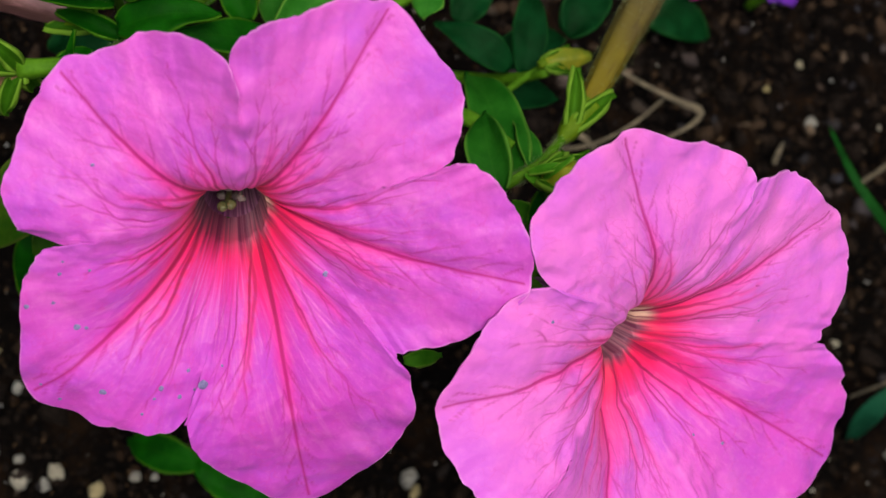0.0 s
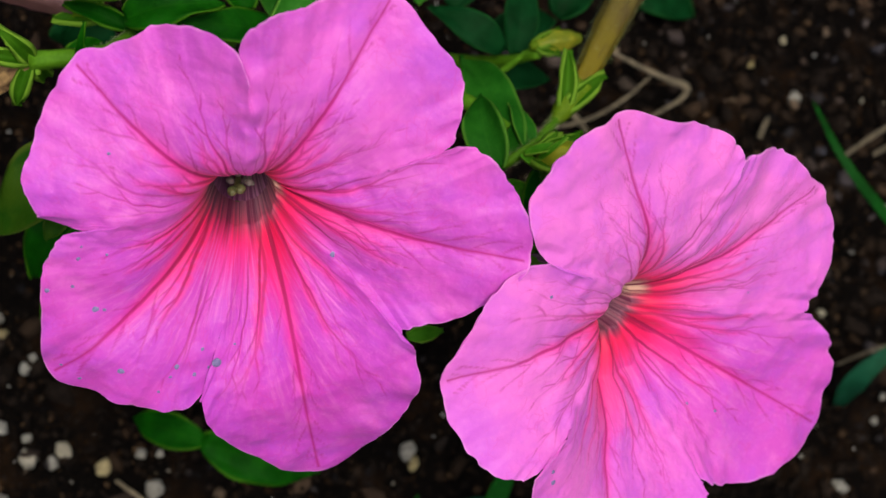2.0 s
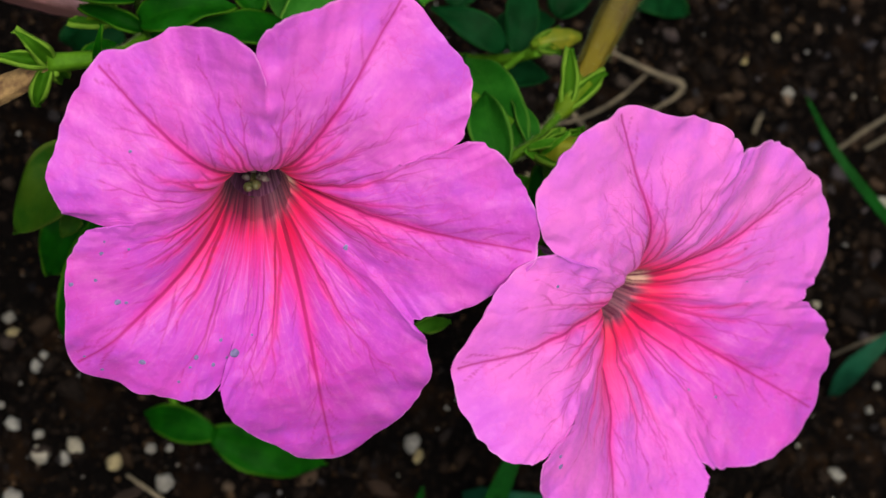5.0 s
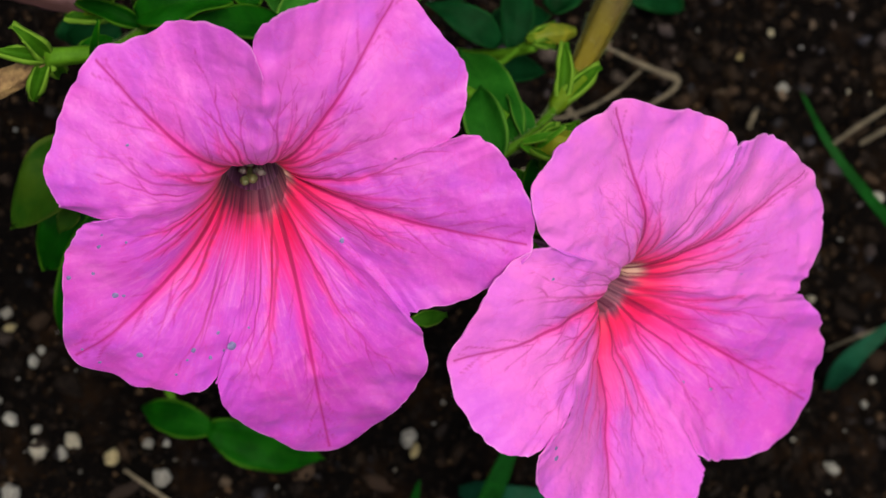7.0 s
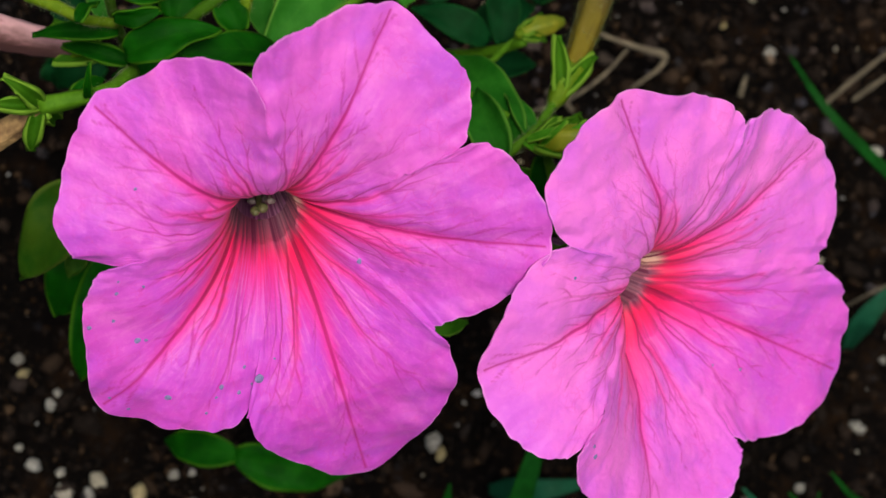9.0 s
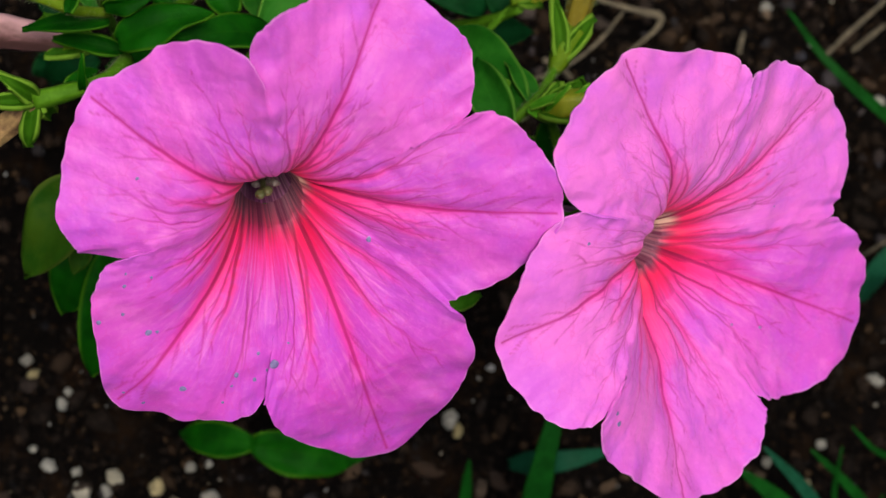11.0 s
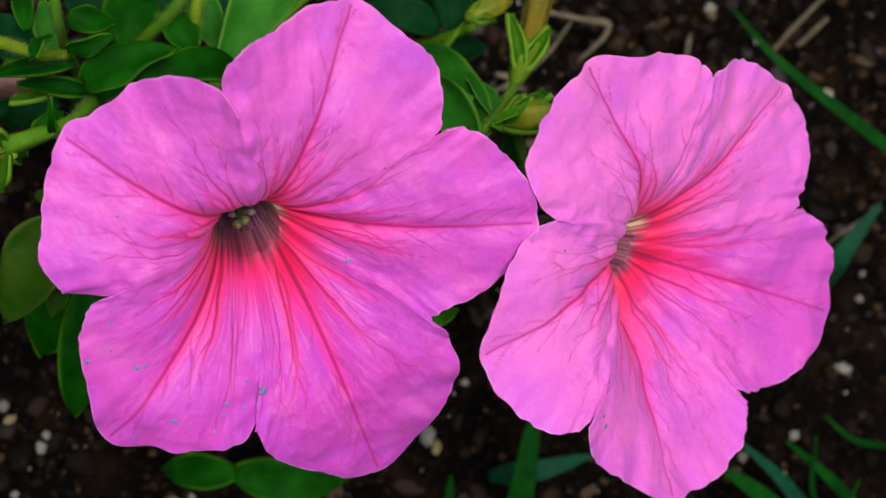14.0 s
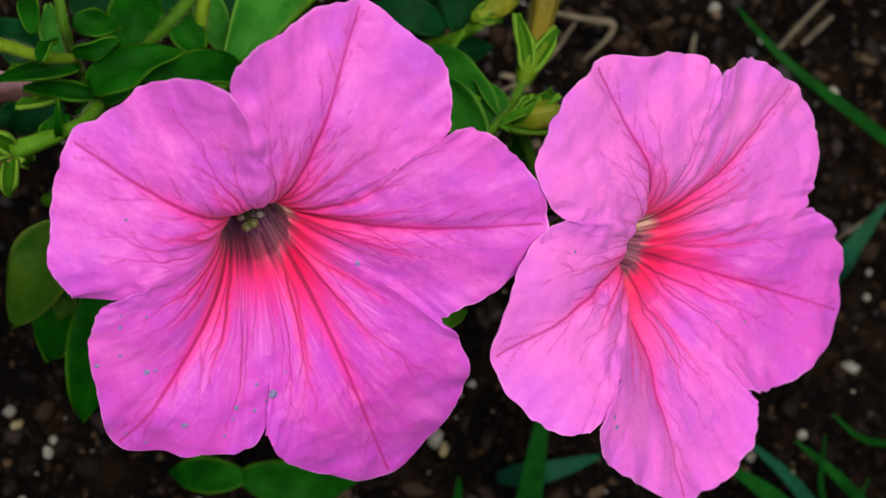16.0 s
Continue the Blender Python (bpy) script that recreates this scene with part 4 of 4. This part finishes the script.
    for dx, dy in ((-0.42, -0.15), (0.38, 0.2)):
        x, y = ax - 0.8 + dx, ay + 1.0 + dy
        v, f = sweep([(x, y, top + 0.3), (x + dx * 0.4, y + dy * 0.4, top + 1.3), (x + dx * 0.2, y, top + 2.1)], [0.5, 0.85, 0.4], 9, 12, 0.25)
        part("stigma", mesh_of("stigma", np.array(v) * 0.001, f), stigma_green, flower)
    for k in range(4):
        a = 0.3 + k * 1.7
        x, y, z = ax - 0.3 + 1.5 * math.cos(a), ay + 0.7 + 1.4 * math.sin(a), top - 1.6 - 1.1 * k
        v, f = sweep([(ax + 1.5 * math.cos(a), ay + 1.5 * math.sin(a), base - 9), (x, y, z)], [0.16, 0.2], 5, 6)
        part("filament", mesh_of("filament", np.array(v) * 0.001, f), anther_pale, flower)
        v, f = sweep([(x - 0.6, y, z), (x, y + 0.2, z + 0.4), (x + 0.7, y - 0.1, z + 0.2)], [0.3, 0.65, 0.3], 8, 8, 0.2)
        part("anther", mesh_of("anther", np.array(v) * 0.001, f), anther_pale, flower)
    base += 7.8
    # tube's outer end, calyx and stalk behind the flower
    inv = flower.matrix_basis.inverted()
    local = [Vector((0, 0, (base - 20) * 0.001))] + [inv @ Vector(p) for p in tube_path]
    v, f = sweep(local, [0.0026] + [0.0013] * len(tube_path), 18, 10, 0.1)
    part("stalk", mesh_of("stalk", v, f), stem_green, flower, "hairy green flower stalk")
    for k in range(5):
        a = 2 * math.pi * k / 5
        b = np.array((0.0022 * math.cos(a), 0.0022 * math.sin(a), (base - 21) * 0.001))
        t = np.array((0.006 * math.cos(a), 0.006 * math.sin(a), (base - 8) * 0.001))
        g = leaf_mesh(b, t, 0.003, 0.05, 0.2, 0)
        vv, ff = shell(g.reshape(-1, 3), grid_normals(g).reshape(-1, 3), g.shape[1], g.shape[0], 0.0003)
        me = mesh_of("sepal", vv, ff)
        part("sepal", me, stem_green, flower)
    return flower


flower_a = open_flower(
    "large pink petunia with red veins, freckled with dust specks", (-0.06917, -0.03448, 0.21374), (-0.1478, -0.6050, 0.7824),
    [
        (134.3, 33.9, -40.0, [23.0, 29.2, 30.1, 32.2, 34.3, 34.8, 36.5, 38.3, 37.4, 38.5, 37.7, 35.5, 32.5, 31.2, 31.0]),
        (68.7, 25.6, -31.0, [30.7, 36.0, 38.2, 39.8, 40.6, 41.5, 44.5, 46.4, 44.6, 43.6, 41.1, 38.0, 36.3, 33.9, 33.2]),
        (7.4, 30.3, -29.5, [33.2, 36.4, 37.2, 38.8, 40.8, 41.9, 43.5, 43.4, 39.0, 34.4, 29.7, 27.8, 27.9, 28.0, 28.0]),
        (-66.7, 44.6, -31.3, [28.2, 30.3, 30.7, 32.2, 36.1, 38.9, 42.3, 45.6, 39.0, 33.6, 29.8, 25.8, 23.7, 23.0, 19.1]),
        (-140.1, 42.2, -51.7, [19.0, 19.3, 20.6, 25.0, 26.7, 28.1, 30.4, 33.8, 30.4, 28.7, 27.7, 26.1, 24.1, 23.1, 23.0]),
    ],
    [(-5, 5), (-3, -1.4), (1.5, 0.5), (-4, 2), (0, 2)], (13.5, 4.4, 9.0, -10.0, 70.0), (1.6, -1.6, 40.0, 60.0, 2.1), 2.0,
    [(-0.056, 0.004, 0.165), (-0.048, 0.020, 0.10)],
    [(-7.4, -17.7, 0.44), (-8.2, -19.4, 0.26), (-4.6, -19.3, 0.35), (-1.4, -17.1, 0.7), (-2.6, -18.2, 0.26), (-3.8, -15.0, 0.26), (-15.6, -18.7, 0.53),
     (-21.6, -21.9, 0.26), (-24.5, -19.6, 0.26), (-20.2, -9.0, 0.44), (-18.9, -9.1, 0.26), (-23.3, -0.1, 0.35), (-23.8, -5.1, 0.26), (-27.4, -5.9, 0.44),
     (-19.3, 0.7, 0.26), (-23.0, 2.1, 0.18), (14.2, 0.0, 0.44), (-9.7, -22.0, 0.26), (1.0, -14.6, 0.18), (-20.4, 16.1, 0.26)],
    (3, 3, 0, 0, 7), 3.0, -2.6, (-17, 2, 28, 26, -11), (0.72, 0.56, 0.82, 1.0, 0.92), (1.45, 1.75, 1.9, 1.45, 1.05), (5.2, 4.2, -0.2, 4.6), 0.25,
)
flower_b = open_flower(
    "pink petunia with red throat and wavy petal edges", (0.0029, -0.04416, 0.20813), (0.4126, -0.4493, 0.7924),
    [
        (115.1, 35.1, -40.8, [28.4, 31.6, 33.4, 37.4, 40.9, 42.6, 43.4, 42.2, 37.9, 36.1, 34.7, 32.7, 31.3, 30.6, 28.8]),
        (36.1, 38.2, -38.8, [28.8, 30.8, 31.0, 31.6, 33.4, 35.3, 36.8, 38.6, 40.7, 40.3, 37.6, 35.9, 35.2, 34.3, 33.2]),
        (-29.2, 26.4, -32.8, [33.5, 35.9, 36.3, 38.6, 42.3, 46.4, 50.5, 53.4, 49.5, 45.0, 40.6, 36.7, 34.6, 34.0, 33.5]),
        (-96.6, 34.6, -44.8, [34.8, 36.8, 37.4, 39.1, 42.3, 43.8, 43.7, 43.1, 39.0, 37.0, 35.9, 34.2, 32.7, 32.0, 27.9]),
        (-173.7, 32.3, -36.1, [27.9, 29.4, 32.0, 34.6, 37.3, 38.8, 39.8, 40.4, 38.0, 37.2, 35.5, 33.5, 31.7, 31.1, 28.4]),
    ],
    [(-3, 1), (-1, 1), (-2, 1), (-1, 0), (-8, -5)], (15.0, 5.5, 9.0, -45.0, 60.0), (-1.0, -5.0, -80.0, 80.0, 0.0), 5.0,
    [(-0.016, -0.012, 0.165), (-0.026, 0.010, 0.14)],
    [(15.8, -18.1, 0.26), (21.3, -19.8, 0.26), (-25.0, 9.5, 0.26), (-20.9, -20.3, 0.44), (-20.3, -22.4, 0.44), (22.0, 3.1, 0.18)],
    (0, 0, 0, 0, 0.6), 0.4, -7.0, (-12, 2, 0, -1, -20), (0.16, 0.13, 0.85, 0.40, 0.20), (1.35, 1.8, 2.2, 2.0, 1.5), (4.6, 3.4, 0.0, 0.0), 0.4,
)


# ---- faded flower, buds ----
def hairs(parent, points, radii, count, length, seed):
    """Short hairs standing out from a stalk."""
    rnd = random.Random(seed)
    path = spline(points, 40)
    verts, faces = [], []
    for _ in range(count):
        x = rnd.uniform(0.02, 0.98)
        i = min(38, int(x * 39))
        p, d = path[i], unit(path[i + 1] - path[i])
        r = float(np.interp(x, np.linspace(0, 1, len(radii)), radii))
        a = np.cross(d, (0.31, 0.2, 0.93))
        a = unit(a)
        b = np.cross(d, a)
        t = rnd.uniform(0, 2 * math.pi)
        out = math.cos(t) * a + math.sin(t) * b
        side = unit(np.cross(out, d))
        ln, w = length * rnd.uniform(0.4, 1.2), 0.000016
        root, end = p + out * r * 0.9, p + out * (r + ln) + d * ln * rnd.uniform(-0.4, 0.4)
        k = len(verts)
        verts += [root + side * w, root - side * w * 0.5 + d * w, root - side * w * 0.5 - d * w, end]
        faces += [(k, k + 1, k + 3), (k + 1, k + 2, k + 3), (k + 2, k, k + 3)]
    ob = part("hairs", mesh_of("hairs", verts, faces, False), hair_white, parent, "fine pale hairs")
    return tagged(ob, kind="stuff")


def closed_flower(name, label, category, path, radii, material, sepals, sepal_base, sepal_w, calyx_r, tube_label="", ribs=5, hairy=0, cup=2.2, cup_mat=None):
    """A narrow corolla tube held in a green calyx; the first point of path is at the calyx."""
    ob = thing(name, label, category, at=path[0])
    o = np.array(path[0])
    loc = [np.array(p) - o for p in path]
    v, f = sweep(loc, radii, 22, 20, 0.10, ribs)
    part("corolla", mesh_of("corolla", v, f), material, ob, tube_label)
    d = unit(loc[1] - loc[0])
    v, f = sweep([-d * calyx_r * 1.2, d * calyx_r * 0.2, d * calyx_r * cup], [calyx_r * 0.5, calyx_r * 0.95, calyx_r * 1.3], 10, 14, 0.1, 5)
    part("calyx", mesh_of("calyx", v, f), cup_mat or stem_yellow, ob)
    for s in sepals:
        leaf(ob, sepal_base, s, sepal_w, arch=0.10, fold=0.75, mat=sepal_green, name="sepal", thick=0.0009)
    if hairy:
        hairs(ob, loc, radii, hairy, 0.0013, 3)
    return ob


faded_flower = closed_flower(
    "faded_flower", "faded yellow-brown petunia tube in a hairy green calyx", "flower",
    [(-0.0005, 0.0012, 0.1700), (0.0020, 0.0045, 0.1700), (0.0095, 0.0170, 0.1680), (0.0166, 0.0288, 0.1660), (0.0230, 0.0395, 0.1630)],
    [0.0011, 0.0018, 0.0028, 0.0034, 0.0040], faded,
    [(0.0004, 0.0124, 0.1725), (0.0077, 0.0084, 0.1722), (0.0070, 0.0110, 0.1640)], (-0.0004, 0.0014, 0.1706), 0.0024, 0.0021,
    hairy=1300, cup=3.0)
hairs(faded_flower, [np.array(p) - (-0.0005, 0.0012, 0.1700) for p in ((-0.0013, 0.0002, 0.1700), (-0.0069, -0.0056, 0.1720), (-0.0121, -0.0091, 0.1720))], [0.0009, 0.0009, 0.0010], 900, 0.0009, 8)

closed_flower(
    "flower_bud", "small yellow-green petunia bud among young leaves", "flower bud",
    [(-0.0068, -0.0084, 0.1745), (-0.0042, -0.0088, 0.1775), (-0.0014, -0.0092, 0.1790), (0.0006, -0.0095, 0.1796)],
    [0.0014, 0.0027, 0.0025, 0.0008], bud_yellow,
    [(-0.0002, -0.0050, 0.1790), (-0.0020, -0.0120, 0.1800), (-0.0046, -0.0046, 0.1780)], (-0.0080, -0.0084, 0.1745), 0.0026, 0.0011)
closed_flower(
    "flower_bud", "yellow-green petunia bud behind the leaves", "flower bud",
    [(0.0097, 0.0241, 0.130), (0.0130, 0.0250, 0.130), (0.0165, 0.0257, 0.130), (0.0195, 0.0262, 0.130)],
    [0.0012, 0.0022, 0.0020, 0.0008], bud_yellow,
    [(0.0150, 0.0275, 0.131), (0.0148, 0.0225, 0.131)], (0.0092, 0.0240, 0.130), 0.0020, 0.0013)
wilted_flower = closed_flower(
    "wilted_flower", "wilted brown petunia tube in a green star calyx", "flower",
    [(-0.0893, 0.0048, 0.1770), (-0.0964, 0.0041, 0.1750), (-0.1011, 0.0019, 0.1700), (-0.1109, -0.0017, 0.1640)],
    [0.0006, 0.0012, 0.0021, 0.0029], wilted,
    [(-0.1023, 0.0070, 0.1820), (-0.1056, 0.0042, 0.1790), (-0.0989, -0.0031, 0.1700), (-0.0963, 0.0017, 0.1720), (-0.0923, 0.0025, 0.1660)], (-0.0967, 0.0041, 0.1752), 0.0022, 0.0014, ribs=7, cup=5.6, cup_mat=stem_green)
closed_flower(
    "pink_flower_tube", "pale pink petunia tube, brown and painted-in shade along its lower side", "flower",
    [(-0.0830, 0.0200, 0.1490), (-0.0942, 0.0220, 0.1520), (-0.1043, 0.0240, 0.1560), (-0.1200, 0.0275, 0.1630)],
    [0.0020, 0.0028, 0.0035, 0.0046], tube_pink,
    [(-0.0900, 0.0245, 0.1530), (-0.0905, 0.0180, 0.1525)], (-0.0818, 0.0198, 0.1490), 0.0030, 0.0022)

def small_flower(at, radius, turn, material, label):
    """A low ruffled flower of five broad petals on a short stalk."""
    ob = thing("small_flower", label, "flower", at=at)
    o = np.array(at)
    for k in range(5):
        a = turn + k * 2 * math.pi / 5
        tip = o + radius * np.array((math.cos(a), math.sin(a), 0.12))
        leaf(ob, tuple(o), tuple(tip), radius * 1.25, arch=0.12, fold=0.1, mat=material, name="petal")
    v, f = sweep([(0, 0, -at[2]), (0.002, 0.001, -at[2] * 0.4), (0, 0, 0.001)], [0.0013, 0.0011, 0.0010], 10, 8, 0.1)
    part("stalk", mesh_of("stalk", v, f), stem_green, ob)


small_flower((0.0949, 0.0802, 0.022), 0.0058, 0.5, violet_magenta, "small magenta flower standing beyond the petunias")
small_flower((0.1198, 0.0811, 0.022), 0.0064, 0.2, violet_blue, "small violet flower standing beyond the petunias")

# down on the upper stems
for k, (name, points, radii) in enumerate(DOWNY):
    if points[0][2] > 0.14:
        hairs(plant, [np.array(p) - ORIGIN for p in points], radii, 420, 0.0008, 40 + k)

# ---- soil surface ----
GRIT = random.Random(11)


def rest(x, y, r, sink=0.35):
    return (x, y, ground_height(x, y) + r * (1 - 2 * sink))


pebbles = [lump_mesh("perlite_granule", 1.0, 0.42, k + 1, 3) for k in range(6)]
for me in pebbles:
    me.materials.append(perlite_white)
for k, (x, y, r) in enumerate([
    (-0.089, -0.049, 0.0017), (-0.073, -0.055, 0.0022), (-0.062, -0.059, 0.0025), (-0.082, -0.052, 0.0014), (-0.089, -0.025, 0.0013), (-0.090, -0.021, 0.0014),
    (-0.083, -0.034, 0.0014), (-0.081, -0.031, 0.0011), (-0.092, -0.044, 0.0011), (-0.053, -0.056, 0.0014), (-0.048, -0.056, 0.0009), (-0.082, -0.057, 0.0021),
    (-0.076, -0.058, 0.0016), (-0.050, -0.065, 0.0025), (0.018, -0.056, 0.0024), (-0.089, -0.068, 0.0021), (0.020, -0.059, 0.0016), (0.149, -0.067, 0.0020),
    (0.148, -0.016, 0.0016), (0.142, 0.049, 0.0020), (0.127, 0.058, 0.0011), (0.138, 0.066, 0.0011), (0.170, 0.015, 0.0019), (0.128, -0.082, 0.0013),
    (0.119, -0.092, 0.0013), (0.110, -0.084, 0.0016), (0.032, -0.044, 0.0011), (0.156, 0.037, 0.0009), (0.162, -0.048, 0.0011), (0.163, -0.041, 0.0009),
]):
    ob = new("perlite_granule", pebbles[k % 6])
    ob.location = rest(x, y, r)
    ob.rotation_euler = (GRIT.uniform(0, 6), GRIT.uniform(0, 6), GRIT.uniform(0, 6))
    ob.scale = (r, r, r * 0.9)
    tagged(ob, "white crumbly perlite granule lying in dark soil", "perlite", "perlite granules")

chips = [lump_mesh("bark_chip", 1.0, 0.5, 40 + k) for k in range(4)]
for me in chips:
    me.materials.append(bark_brown)
for k in range(110):
    x, y, r = GRIT.uniform(-0.13, 0.20), GRIT.uniform(-0.13, 0.11), GRIT.uniform(0.0010, 0.0032)
    ob = new("bark_chip", chips[k % 4])
    ob.location = rest(x, y, r * 0.4)
    ob.rotation_euler = (GRIT.uniform(-0.3, 0.3), GRIT.uniform(-0.3, 0.3), GRIT.uniform(0, 6))
    ob.scale = (r * 1.5, r * 0.7, r * 0.4)
    tagged(ob, "small brown bark chip lying in dark soil", "bark chip", "bark chips")


def scatter(name, label, count, low, high, material, seed, lift=0.3, west=-0.15, south=-0.15):
    """Crumbs strewn over the soil, as one piece of stuff."""
    rnd = np.random.RandomState(seed)
    g = (1 + 5**0.5) / 2
    ico = np.array([(-1, g, 0), (1, g, 0), (-1, -g, 0), (1, -g, 0), (0, -1, g), (0, 1, g), (0, -1, -g), (0, 1, -g), (g, 0, -1), (g, 0, 1), (-g, 0, -1), (-g, 0, 1)]) / 1.9
    tri = [(0, 11, 5), (0, 5, 1), (0, 1, 7), (0, 7, 10), (0, 10, 11), (1, 5, 9), (5, 11, 4), (11, 10, 2), (10, 7, 6), (7, 1, 8),
           (3, 9, 4), (3, 4, 2), (3, 2, 6), (3, 6, 8), (3, 8, 9), (4, 9, 5), (2, 4, 11), (6, 2, 10), (8, 6, 7), (9, 8, 1)]
    verts, faces = [], []
    for k in range(count):
        x, y = rnd.uniform(west, 0.22), rnd.uniform(south, 0.13)
        r = low + (high - low) * rnd.rand() ** 2.5
        shape = ico * rnd.uniform(0.45, 1.35, (12, 1)) * rnd.uniform(0.5, 1.3, 3)
        a = rnd.uniform(0, 6.28)
        rot = np.array([[math.cos(a), -math.sin(a), 0], [math.sin(a), math.cos(a), 0], [0, 0, 1]])
        verts.append(shape @ rot.T * r + (x, y, ground_height(x, y) + r * lift))
        faces += [tuple(i + 12 * k for i in t) for t in tri]
    ob = part(name, mesh_of(name, np.vstack(verts), faces), material)
    return tagged(ob, label, "soil", kind="stuff")


scatter("soil_clods", "brown and grey clods of potting soil", 1500, 0.0010, 0.0042, clod_brown, 21, 0.25)
scatter("soil_clods", "light brown and grey clods of potting soil", 900, 0.0008, 0.0034, clod_light, 33, 0.35, 0.04, -0.03)
scatter("soil_crumbs", "loose dark crumbs of potting soil", 26000, 0.0003, 0.0014, crumb_dark, 3)
scatter("perlite_grains", "tiny white perlite grains in the soil", 420, 0.00025, 0.0009, perlite_small, 7, 0.5)
